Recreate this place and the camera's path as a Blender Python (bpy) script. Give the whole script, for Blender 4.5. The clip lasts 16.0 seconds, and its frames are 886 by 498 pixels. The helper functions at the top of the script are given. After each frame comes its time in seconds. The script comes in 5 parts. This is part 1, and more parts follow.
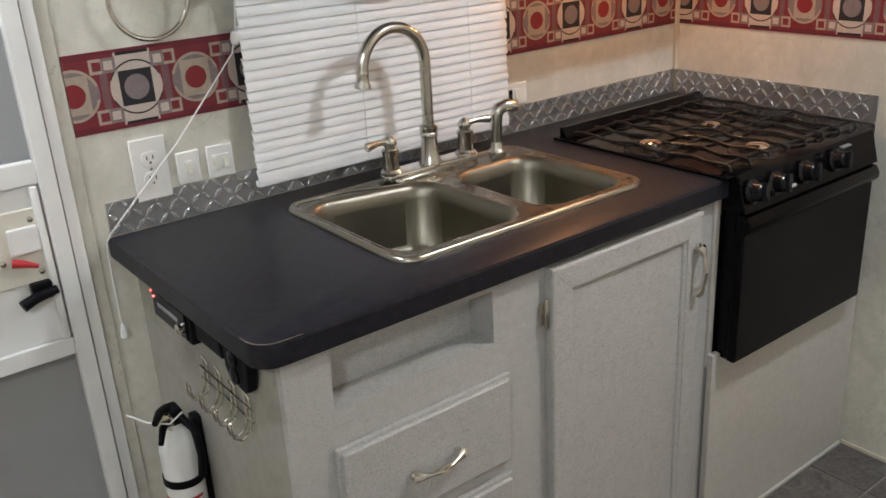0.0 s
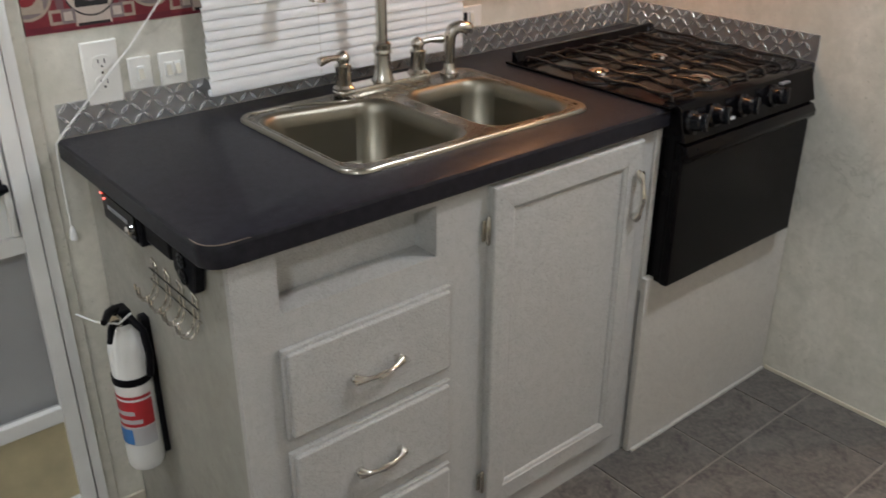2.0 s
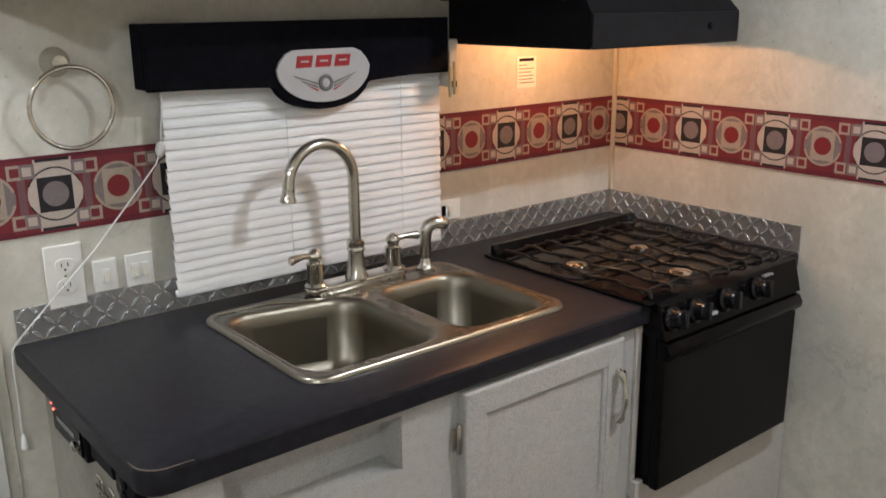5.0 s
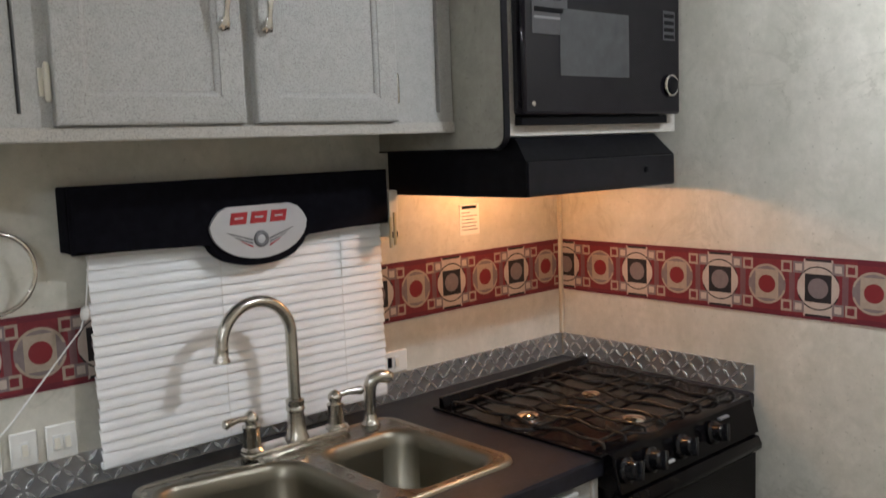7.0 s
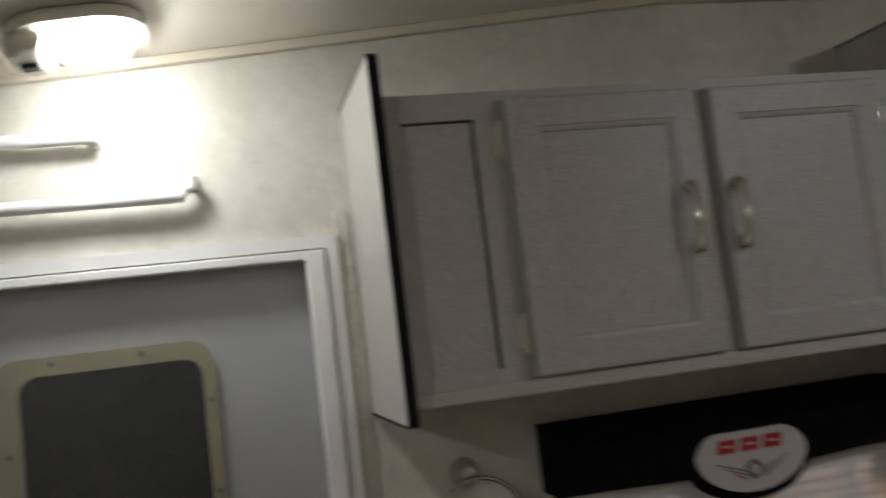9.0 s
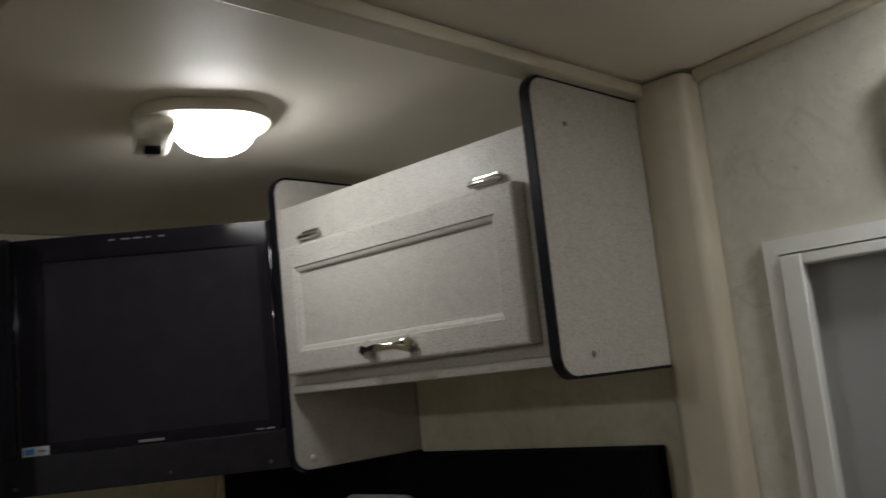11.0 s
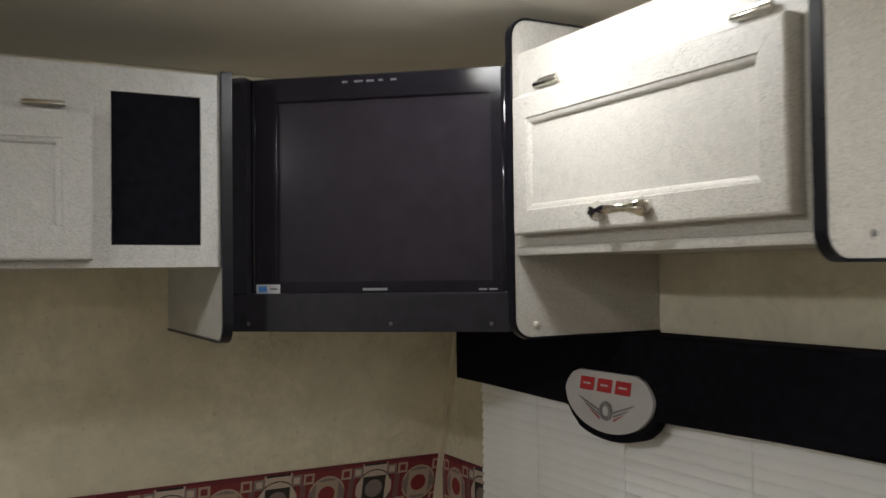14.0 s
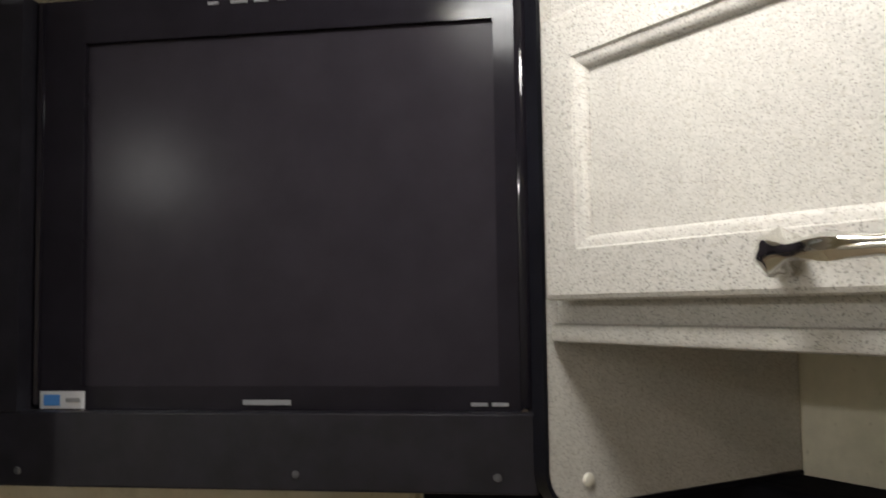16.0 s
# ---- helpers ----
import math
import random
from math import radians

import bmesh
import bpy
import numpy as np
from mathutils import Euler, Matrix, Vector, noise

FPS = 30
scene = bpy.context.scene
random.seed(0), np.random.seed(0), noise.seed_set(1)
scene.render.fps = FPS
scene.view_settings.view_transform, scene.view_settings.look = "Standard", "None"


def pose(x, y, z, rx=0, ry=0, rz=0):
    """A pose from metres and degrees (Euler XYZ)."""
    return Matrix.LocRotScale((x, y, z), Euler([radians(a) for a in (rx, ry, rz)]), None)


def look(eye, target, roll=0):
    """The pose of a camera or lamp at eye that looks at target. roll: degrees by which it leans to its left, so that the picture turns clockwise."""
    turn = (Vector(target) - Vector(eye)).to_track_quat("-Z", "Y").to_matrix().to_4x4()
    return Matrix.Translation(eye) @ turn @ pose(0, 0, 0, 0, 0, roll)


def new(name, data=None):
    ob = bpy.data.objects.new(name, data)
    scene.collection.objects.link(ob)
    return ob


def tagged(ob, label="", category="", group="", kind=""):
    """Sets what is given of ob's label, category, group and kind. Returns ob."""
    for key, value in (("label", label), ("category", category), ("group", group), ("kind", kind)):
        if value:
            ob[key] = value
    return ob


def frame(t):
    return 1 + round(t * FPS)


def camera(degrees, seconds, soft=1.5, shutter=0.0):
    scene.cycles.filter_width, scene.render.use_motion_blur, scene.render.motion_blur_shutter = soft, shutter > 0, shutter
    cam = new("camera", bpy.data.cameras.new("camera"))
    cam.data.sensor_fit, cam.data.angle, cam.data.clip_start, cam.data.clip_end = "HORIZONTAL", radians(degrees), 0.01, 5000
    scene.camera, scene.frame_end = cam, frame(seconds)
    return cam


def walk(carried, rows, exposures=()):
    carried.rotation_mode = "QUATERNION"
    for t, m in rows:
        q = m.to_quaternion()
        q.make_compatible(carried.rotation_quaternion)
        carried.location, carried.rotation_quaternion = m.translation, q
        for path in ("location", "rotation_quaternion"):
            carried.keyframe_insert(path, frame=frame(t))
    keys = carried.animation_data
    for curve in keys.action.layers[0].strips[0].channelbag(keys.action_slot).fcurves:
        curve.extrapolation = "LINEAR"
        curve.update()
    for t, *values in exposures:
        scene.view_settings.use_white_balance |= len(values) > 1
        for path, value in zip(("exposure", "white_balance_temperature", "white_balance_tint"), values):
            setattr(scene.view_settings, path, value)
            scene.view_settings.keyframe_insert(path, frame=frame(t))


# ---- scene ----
cam = camera(52.8, 16.0, shutter=0.5)
EXPOSURES = [(0, 1.30, 5830, 10), (2, 1.22, 5780, 10), (4, 1.22, 5830, 10), (7.0, 1.00, 5780, 10), (8.0, 0.55, 5880, 10), (8.5, 0.24, 5950, 10), (9, -0.52, 6250, 10), (9.5, -1.28, 6300, 10), (10.2, -1.72, 6400, 10), (11.2, -0.65, 6300, 10), (12.3, -0.1, 6350, 10), (13.5, 0.25, 6350, 10), (14.2, 0.50, 6250, 10), (15.2, 0.50, 6400, 10), (16, 0.40, 6450, 10)]
PATH = [
    (0, (-2.121, -1.666, 1.481), (-1.01, -0.174, 0.744), -3.3),
    (0.5, (-2.141, -1.671, 1.485), (-1.036, -0.176, 0.748), -2.4),
    (1, (-2.137, -1.674, 1.487), (-1.016, -0.214, 0.706), -2.3),
    (1.5, (-2.151, -1.701, 1.476), (-1.047, -0.251, 0.654), -0.8),
    (2, (-2.146, -1.723, 1.477), (-0.999, -0.343, 0.594), 0.1),
    (2.5, (-2.137, -1.733, 1.472), (-0.926, -0.413, 0.583), 1.2),
    (3, (-2.119, -1.729, 1.488), (-0.828, -0.42, 0.702), 1.7),
    (3.5, (-2.101, -1.72, 1.494), (-0.768, -0.422, 0.762), 1.1),
    (4, (-2.087, -1.702, 1.503), (-0.784, -0.349, 0.815), 0.1),
    (4.2, (-2.081, -1.696, 1.512), (-0.802, -0.305, 0.858), -0.0),
    (6.3, (-1.978, -1.723, 1.521), (-0.762, -0.174, 1.17), -2.1),
    (6.5, (-1.979, -1.715, 1.52), (-0.726, -0.187, 1.211), -1.9),
    (7, (-1.961, -1.699, 1.534), (-0.643, -0.213, 1.301), -2.1),
    (7.5, (-1.962, -1.687, 1.558), (-0.677, -0.159, 1.433), -2.6),
    (8, (-1.976, -1.67, 1.597), (-0.867, -0.006, 1.563), -5.1),
    (8.3, (-1.977, -1.639, 1.632), (-1.006, 0.11, 1.634), -7.0),
    (8.5, (-1.954, -1.613, 1.641), (-1.07, 0.179, 1.713), -7.7),
    (8.8, (-1.943, -1.579, 1.682), (-1.266, 0.298, 1.812), -7.4),
    (9, (-1.923, -1.548, 1.673), (-1.434, 0.383, 1.847), -6.9),
    (9.5, (-1.956, -1.412, 1.706), (-1.712, 0.56, 1.94), -8.4),
    (9.8, (-1.991, -1.337, 1.715), (-2.042, 0.645, 1.981), -9.4),
    (10, (-1.975, -1.300, 1.722), (-2.456, 0.62, 2.046), -9.5),
    (10.1, (-1.974, -1.282, 1.723), (-2.637, 0.583, 2.008), -10.5),
    (10.2, (-1.975, -1.273, 1.717), (-2.779, 0.538, 1.992), -10.4),
    (12.3, (-1.818, -1.158, 1.708), (-3.51, -0.12, 1.945), -3.0),
    (12.5, (-1.814, -1.135, 1.711), (-3.562, -0.185, 1.915), -3.8),
    (13, (-1.822, -1.168, 1.721), (-3.599, -0.27, 1.914), -4.1),
    (13.5, (-1.85, -1.17, 1.717), (-3.605, -0.216, 1.807), -2.9),
    (14, (-2.014, -1.103, 1.687), (-3.775, -0.156, 1.738), -0.7),
    (14.5, (-2.306, -1.039, 1.689), (-3.982, 0.047, 1.8), -0.2),
    (15, (-2.525, -0.945, 1.709), (-4.165, 0.194, 1.821), -0.7),
    (15.5, (-2.654, -0.775, 1.727), (-4.316, 0.332, 1.823), -0.2),
    (16, (-2.667, -0.746, 1.741), (-4.383, 0.273, 1.869), -0.8),
]
walk(cam, [(t, look(eye, target, roll)) for t, eye, target, roll in PATH], EXPOSURES)

# ---- world and light levels ----
world = bpy.data.worlds.new("night")
scene.world = world
world.use_nodes = True
world.node_tree.nodes["Background"].inputs[0].default_value = (0.02, 0.025, 0.04, 1)
world.node_tree.nodes["Background"].inputs[1].default_value = 0.15
LAMP_POWER = 84.0        # ceiling light domes by the door and in the lounge
MAIN_POWER = 100.0       # ceiling light domes over the walk
HOOD_POWER = 2.2         # bulb under the range hood, watts

CEIL = 2.130             # ceiling height in the lounge
HIGH = 2.270             # ceiling height over the kitchen
LEFT = -3.98             # end wall of the lounge above the lean
FOOT = -4.17             # foot of the leaning end wall
BACKY = -2.42            # wall behind the walk
TOP = 0.91               # worktop height


def end_wall(z):
    """The end wall leans outwards below the cabinets."""
    return max(FOOT, LEFT - 0.29 * max(0, 1.56 - z))


def ceil_z(x):
    """The ceiling climbs from the lounge to the kitchen."""
    return CEIL + (HIGH - CEIL) * min(1, max(0, (x + 2.64) / 1.60))



# ---- material helpers ----
class Nodes:
    """Small builder for node materials."""

    def __init__(self, name):
        self.m = bpy.data.materials.new(name)
        self.m.use_nodes = True
        self.t = self.m.node_tree
        self.b = self.t.nodes["Principled BSDF"]
        self.co = self.t.nodes.new("ShaderNodeTexCoord").outputs["Object"]

    def put(self, sock, v):
        if isinstance(v, bpy.types.NodeSocket):
            self.t.links.new(v, sock)
        elif isinstance(v, (tuple, list)) and len(v) == 3 and sock.type == "RGBA":
            sock.default_value = (*v, 1)
        else:
            sock.default_value = v

    def math(self, op, a, b=0.0, c=0.0):
        n = self.t.nodes.new("ShaderNodeMath")
        n.operation = op
        for k, v in enumerate((a, b, c)):
            self.put(n.inputs[k], v)
        return n.outputs[0]

    def mix(self, f, a, b):
        n = self.t.nodes.new("ShaderNodeMix")
        n.data_type = "RGBA"
        self.put(n.inputs[0], f)
        self.put(n.inputs[6], a)
        self.put(n.inputs[7], b)
        return n.outputs[2]

    def map(self, scale=(1, 1, 1)):
        n = self.t.nodes.new("ShaderNodeMapping")
        n.inputs["Scale"].default_value = scale
        self.t.links.new(self.co, n.inputs[0])
        return n.outputs[0]

    def noise(self, scale, detail=3.0, rough=0.55, vec=None, dist=0.0):
        n = self.t.nodes.new("ShaderNodeTexNoise")
        n.inputs["Scale"].default_value = scale
        n.inputs["Detail"].default_value = detail
        n.inputs["Roughness"].default_value = rough
        n.inputs["Distortion"].default_value = dist
        self.t.links.new(vec or self.co, n.inputs["Vector"])
        return n.outputs["Fac"]

    def ramp(self, f, lo, hi):
        n = self.t.nodes.new("ShaderNodeMapRange")
        self.put(n.inputs[0], f)
        n.inputs[1].default_value, n.inputs[2].default_value = lo, hi
        return n.outputs[0]

    def xyz(self):
        n = self.t.nodes.new("ShaderNodeSeparateXYZ")
        self.t.links.new(self.co, n.inputs[0])
        return n.outputs

    def rand(self):
        return self.t.nodes.new("ShaderNodeObjectInfo").outputs["Random"]

    def bump(self, h, strength=0.2, dist=0.002):
        n = self.t.nodes.new("ShaderNodeBump")
        n.inputs["Strength"].default_value = strength
        n.inputs["Distance"].default_value = dist
        self.put(n.inputs["Height"], h)
        self.t.links.new(n.outputs[0], self.b.inputs["Normal"])

    def done(self, color, rough=0.5, metal=0.0, spec=0.5, coat=0.0):
        self.put(self.b.inputs["Base Color"], color)
        self.put(self.b.inputs["Roughness"], rough)
        self.put(self.b.inputs["Metallic"], metal)
        self.b.inputs["Specular IOR Level"].default_value = spec
        self.b.inputs["Coat Weight"].default_value = coat
        return self.m


def plain(name, c, rough=0.5, metal=0.0, var=0.12, scale=25.0, bump=0.0, bscale=400.0, spec=0.5, coat=0.0, rvar=0.15):
    """A surface with broad staining and fine grain round one colour."""
    n = Nodes(name)
    big = n.ramp(n.noise(scale, 4), 0.3, 0.7)
    dark = tuple(v * (1 - var) for v in c)
    lite = tuple(min(1, v * (1 + var)) for v in c)
    if bump:
        n.bump(n.noise(bscale, 2), bump, 0.001)
    r = n.math("MULTIPLY_ADD", n.noise(scale * 3, 3), rvar * 2, rough - rvar)
    return n.done(n.mix(big, dark, lite), r, metal, spec, coat)


def speckled(name, c, fleck, amount=0.62):
    """Printed laminate: soft mottle with short dark flecks."""
    n = Nodes(name)
    v = n.map((1.0, 1.0, 1.7))
    mottle = n.ramp(n.noise(55, 4), 0.3, 0.72)
    pale = n.ramp(n.noise(260, 2, vec=v), 0.42, 0.62)
    spots = n.ramp(n.noise(560, 1.0, 0.4, vec=v), amount, amount + 0.08)
    base = n.mix(mottle, tuple(x * 0.84 for x in c), c)
    base = n.mix(n.math("MULTIPLY", pale, 0.5), base, tuple(min(1, x * 1.16) for x in c))
    grain = n.ramp(n.noise(900, 1.0, vec=v), 0.3, 0.7)
    tan = n.ramp(n.noise(230, 2, 0.5, vec=v), 0.56, 0.68)
    base = n.mix(n.math("MULTIPLY", tan, 0.55), base, (c[0] * 0.66, c[1] * 0.63, c[2] * 0.56))
    base = n.mix(n.math("MULTIPLY", grain, 0.22), base, tuple(x * 0.72 for x in c))
    col = n.mix(n.math("MULTIPLY", spots, 0.75), base, fleck)
    n.bump(n.noise(300, 2), 0.12, 0.0006)
    return n.done(col, n.math("MULTIPLY_ADD", n.noise(40), 0.2, 0.33), 0, 0.45)


def marbled(name, c, c2, vein):
    """Vinyl wall covering with soft clouds, streaks and a few thin veins."""
    n = Nodes(name)
    v = n.map((1.0, 1.0, 0.45))
    cloud = n.ramp(n.noise(4.5, 6, 0.62, vec=v), 0.32, 0.7)
    fine = n.ramp(n.noise(38, 6, 0.72), 0.34, 0.66)
    green = n.ramp(n.noise(11, 6, 0.7, dist=0.4), 0.45, 0.68)
    line = n.math("ABSOLUTE", n.math("SUBTRACT", n.noise(6.0, 5, 0.6, dist=0.6), 0.5))
    line = n.math("SUBTRACT", 1.0, n.ramp(line, 0.0, 0.03))
    keep = n.ramp(n.noise(2.6, 2), 0.5, 0.7)
    col = n.mix(cloud, c, c2)
    col = n.mix(n.math("MULTIPLY", fine, 0.42), col, tuple(x * 0.82 for x in c))
    col = n.mix(n.math("MULTIPLY", green, 0.45), col, (c[0] * 0.80, c[1] * 0.84, c[2] * 0.80))
    col = n.mix(n.math("MULTIPLY", n.math("MULTIPLY", line, keep), 0.38), col, vein)
    dots = n.ramp(n.noise(95, 2, 0.5), 0.66, 0.74)
    col = n.mix(n.math("MULTIPLY", dots, 0.4), col, vein)
    n.bump(n.noise(500, 2), 0.08, 0.0005)
    return n.done(col, n.math("MULTIPLY_ADD", n.noise(14), 0.2, 0.42), 0, 0.4)


def border_paper(name, axis, origin, pitch, zc):
    """Printed wallpaper border: alternating ringed squares and discs."""
    n = Nodes(name)
    p = n.xyz()
    u = n.math("DIVIDE", n.math("SUBTRACT", p[axis], origin), pitch)
    cell = n.math("FLOOR", n.math("ADD", u, 0.5))
    uu = n.math("MULTIPLY", n.math("SUBTRACT", u, cell), pitch)
    vv = n.math("SUBTRACT", p[2], zc)
    odd = n.math("FLOORED_MODULO", cell, 2.0)
    au, av = n.math("ABSOLUTE", uu), n.math("ABSOLUTE", vv)
    r = n.math("SQRT", n.math("ADD", n.math("MULTIPLY", uu, uu), n.math("MULTIPLY", vv, vv)))

    def less(a, lim):
        return n.math("LESS_THAN", a, lim)

    def band(a, lo, hi):
        return n.math("MULTIPLY", n.math("GREATER_THAN", a, lo), n.math("LESS_THAN", a, hi))

    def both(a, b):
        return n.math("MULTIPLY", a, b)

    wear = n.noise(120, 4)
    beige = n.mix(wear, (0.30, 0.24, 0.19), (0.44, 0.37, 0.29))
    red = n.mix(wear, (0.13, 0.016, 0.024), (0.21, 0.028, 0.036))
    black = n.mix(wear, (0.010, 0.009, 0.011), (0.028, 0.025, 0.028))
    grey = n.mix(wear, (0.15, 0.12, 0.125), (0.25, 0.205, 0.20))
    wine = (0.13, 0.018, 0.03)
    cream = n.mix(wear, (0.42, 0.35, 0.30), (0.56, 0.48, 0.42))
    # cells with a black square
    a = n.mix(less(au, 0.034), red, cream)
    a = n.mix(both(less(au, 0.030), n.math("GREATER_THAN", av, 0.061)), a, black)
    a = n.mix(less(r, 0.049), a, cream)
    a = n.mix(both(less(au, 0.031), less(av, 0.0325)), a, black)
    a = n.mix(less(r, 0.0235), a, grey)
    a = n.mix(both(band(r, 0.0475, 0.0505), n.math("GREATER_THAN", av, 0.018)), a, black)
    # cells with a red disc
    b = n.mix(both(less(au, 0.036), n.math("GREATER_THAN", av, 0.060)), red, wine)
    b = n.mix(less(r, 0.047), b, grey)
    b = n.mix(both(less(au, 0.029), less(av, 0.0345)), b, beige)
    b = n.mix(both(band(r, 0.0425, 0.0475), n.math("GREATER_THAN", av, 0.012)), b, beige)
    b = n.mix(less(r, 0.0215), b, (0.20, 0.020, 0.026))
    col = n.mix(odd, a, b)
    # grey strip at the joint and framed squares beside it
    joint = n.math("GREATER_THAN", au, pitch / 2 - 0.007)
    col = n.mix(both(joint, less(av, 0.034)), col, n.mix(0.55, grey, wine))
    du = n.math("ABSOLUTE", n.math("SUBTRACT", au, n.math("MULTIPLY_ADD", odd, 0.003, 0.046)))
    dv = n.math("ABSOLUTE", n.math("SUBTRACT", av, 0.046))
    s = n.math("MAXIMUM", du, dv)
    col = n.mix(less(s, 0.0135), col, n.mix(odd, grey, beige))
    col = n.mix(less(s, 0.0080), col, n.mix(odd, cream, red))
    col = n.mix(n.math("GREATER_THAN", av, 0.0665), col, wine)
    return n.done(col, 0.5, 0, 0.35)


def emitter(name, c, strength):
    n = Nodes(name)
    n.b.inputs["Emission Color"].default_value = (*c, 1)
    n.b.inputs["Emission Strength"].default_value = strength
    return n.done((0.8, 0.8, 0.8), 0.4)


def glassy(name, c, rough, alpha, glint=0.0):
    """Thin see-through sheet: part of the light passes straight through."""
    n = Nodes(name)
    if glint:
        # noise specks painted pale and more opaque, in place of glints on the mesh
        glint_mask = n.ramp(n.noise(340, 1.0, 0.4), 0.71, 0.75)
        c = n.mix(glint_mask, c, (glint, glint, glint * 0.97))
        alpha = n.math("MULTIPLY_ADD", glint_mask, 0.4, alpha)
    n.done(c, rough, 0, 0.5)
    tr = n.t.nodes.new("ShaderNodeBsdfTransparent")
    mx = n.t.nodes.new("ShaderNodeMixShader")
    n.put(mx.inputs[0], alpha)
    n.t.links.new(tr.outputs[0], mx.inputs[1])
    n.t.links.new(n.b.outputs[0], mx.inputs[2])
    n.t.links.new(mx.outputs[0], n.t.nodes["Material Output"].inputs[0])
    return n.m


# ---- materials ----
WALL = marbled("wall_vinyl", (0.58, 0.56, 0.49), (0.76, 0.73, 0.65), (0.27, 0.26, 0.20))
WALL_OLD = marbled("lounge_wall_vinyl", (0.60, 0.56, 0.44), (0.76, 0.71, 0.57), (0.30, 0.26, 0.18))
CEILING = plain("ceiling_vinyl", (0.80, 0.75, 0.66), 0.55, var=0.06, scale=3.0, bump=0.25, bscale=160)
LAM = speckled("cabinet_laminate", (0.49, 0.49, 0.475), (0.13, 0.12, 0.11), 0.60)
# marbled side panels, darker than the cabinet fronts; their own colour is unknown
SIDELAM = marbled("side_panel_dark", (0.30, 0.29, 0.25), (0.44, 0.425, 0.375), (0.18, 0.17, 0.13))
LAM2 = speckled("panel_laminate", (0.56, 0.54, 0.50), (0.14, 0.125, 0.11), 0.60)
COUNTER = plain("dark_worktop", (0.015, 0.0148, 0.0195), 0.38, var=0.3, scale=60, bump=0.1, bscale=900, rvar=0.09, spec=0.20)
BLACK = plain("black_plastic", (0.0055, 0.0055, 0.007), 0.40, var=0.3, scale=40, bump=0.08, bscale=700, spec=0.09)
GLOSS = plain("black_enamel", (0.004, 0.0035, 0.004), 0.14, var=0.3, scale=18, rvar=0.05, spec=0.11)
KNOB = plain("black_knob", (0.006, 0.006, 0.007), 0.26, var=0.3, scale=30, rvar=0.05, spec=0.28)
PIANO = plain("piano_black", (0.008, 0.007, 0.010), 0.07, var=0.2, scale=18, rvar=0.03, spec=0.25)
BEZEL = plain("bezel_black", (0.012, 0.0105, 0.014), 0.14, var=0.2, scale=18, rvar=0.04, spec=0.10)
TVBLACK = plain("television_black", (0.0125, 0.0115, 0.015), 0.42, var=0.25, scale=40, bump=0.1, bscale=700, spec=0.2)
TAN = plain("worn_edge", (0.20, 0.15, 0.11), 0.5, var=0.35, scale=160)
IRON = plain("cast_iron", (0.006, 0.006, 0.006), 0.30, var=0.4, scale=90, bump=0.3, bscale=600)
VELVET = plain("black_fabric", (0.0065, 0.0062, 0.009), 0.92, var=0.3, scale=50, bump=0.4, bscale=900, spec=0.06)
EDGE = plain("black_edge_band", (0.007, 0.007, 0.010), 0.34, var=0.3, scale=30, spec=0.2)
WHITE = plain("white_paint", (0.78, 0.78, 0.76), 0.38, var=0.05, scale=9)
IVORY = plain("ivory_plastic", (0.66, 0.63, 0.54), 0.36, var=0.05, scale=12)
PLATEWHITE = plain("white_plastic", (0.80, 0.79, 0.75), 0.34, var=0.04, scale=12)
YELLOWED = plain("yellowed_plastic", (0.50, 0.44, 0.28), 0.42, var=0.12, scale=14)
TRIM = plain("cream_trim", (0.60, 0.55, 0.44), 0.42, var=0.08, scale=8)
SLAT = plain("white_blind", (0.86, 0.87, 0.88), 0.42, var=0.03, scale=10)
BASIN = plain("dull_steel", (0.25, 0.232, 0.185), 0.38, 1.0, var=0.04, scale=6, rvar=0.03)
STEEL = plain("brushed_steel", (0.34, 0.318, 0.27), 0.30, 1.0, var=0.05, scale=8, rvar=0.04)
# the rim's steel darkened for the deck; its shading is put into the colour
STEEL_DIM = plain("dimmed_steel", (0.21, 0.196, 0.165), 0.27, 1.0, var=0.06, scale=9, rvar=0.04)
NICKEL = plain("brushed_nickel", (0.56, 0.54, 0.49), 0.24, 1.0, var=0.05, scale=20, rvar=0.04)
CHROME = plain("chrome", (0.72, 0.70, 0.66), 0.10, 1.0, var=0.08, scale=40, rvar=0.05)
PLATE = plain("diamond_plate", (0.50, 0.50, 0.50), 0.36, 0.85, var=0.08, scale=30, rvar=0.08)
TREAD = plain("tread_metal", (0.86, 0.86, 0.85), 0.20, 0.8, var=0.05, scale=30, rvar=0.06)
GREYDOOR = plain("grey_door_skin", (0.70, 0.71, 0.72), 0.5, var=0.05, scale=8)
DARKGLASS = plain("dark_glass", (0.006, 0.006, 0.007), 0.06, var=0.2, rvar=0.02, spec=0.5)
SCREENGLASS = plain("tv_screen", (0.023, 0.020, 0.025), 0.22, var=0.1, rvar=0.02, spec=0.035)
MWGLASS = plain("oven_window", (0.05, 0.052, 0.056), 0.18, var=0.15, rvar=0.03)
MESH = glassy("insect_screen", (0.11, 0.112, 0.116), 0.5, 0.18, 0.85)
RED = plain("red_paint", (0.42, 0.022, 0.03), 0.4)
BLUE = plain("blue_print", (0.06, 0.2, 0.5), 0.45)
SILVER = plain("silver_print", (0.56, 0.56, 0.58), 0.38, 0.25, var=0.03, rvar=0.03)
GREYPRINT = plain("grey_print", (0.20, 0.20, 0.21), 0.5)
DIMPRINT = plain("dim_print", (0.055, 0.055, 0.06), 0.5)
GREEN = emitter("green_digits", (0.1, 1.0, 0.25), 2.5)
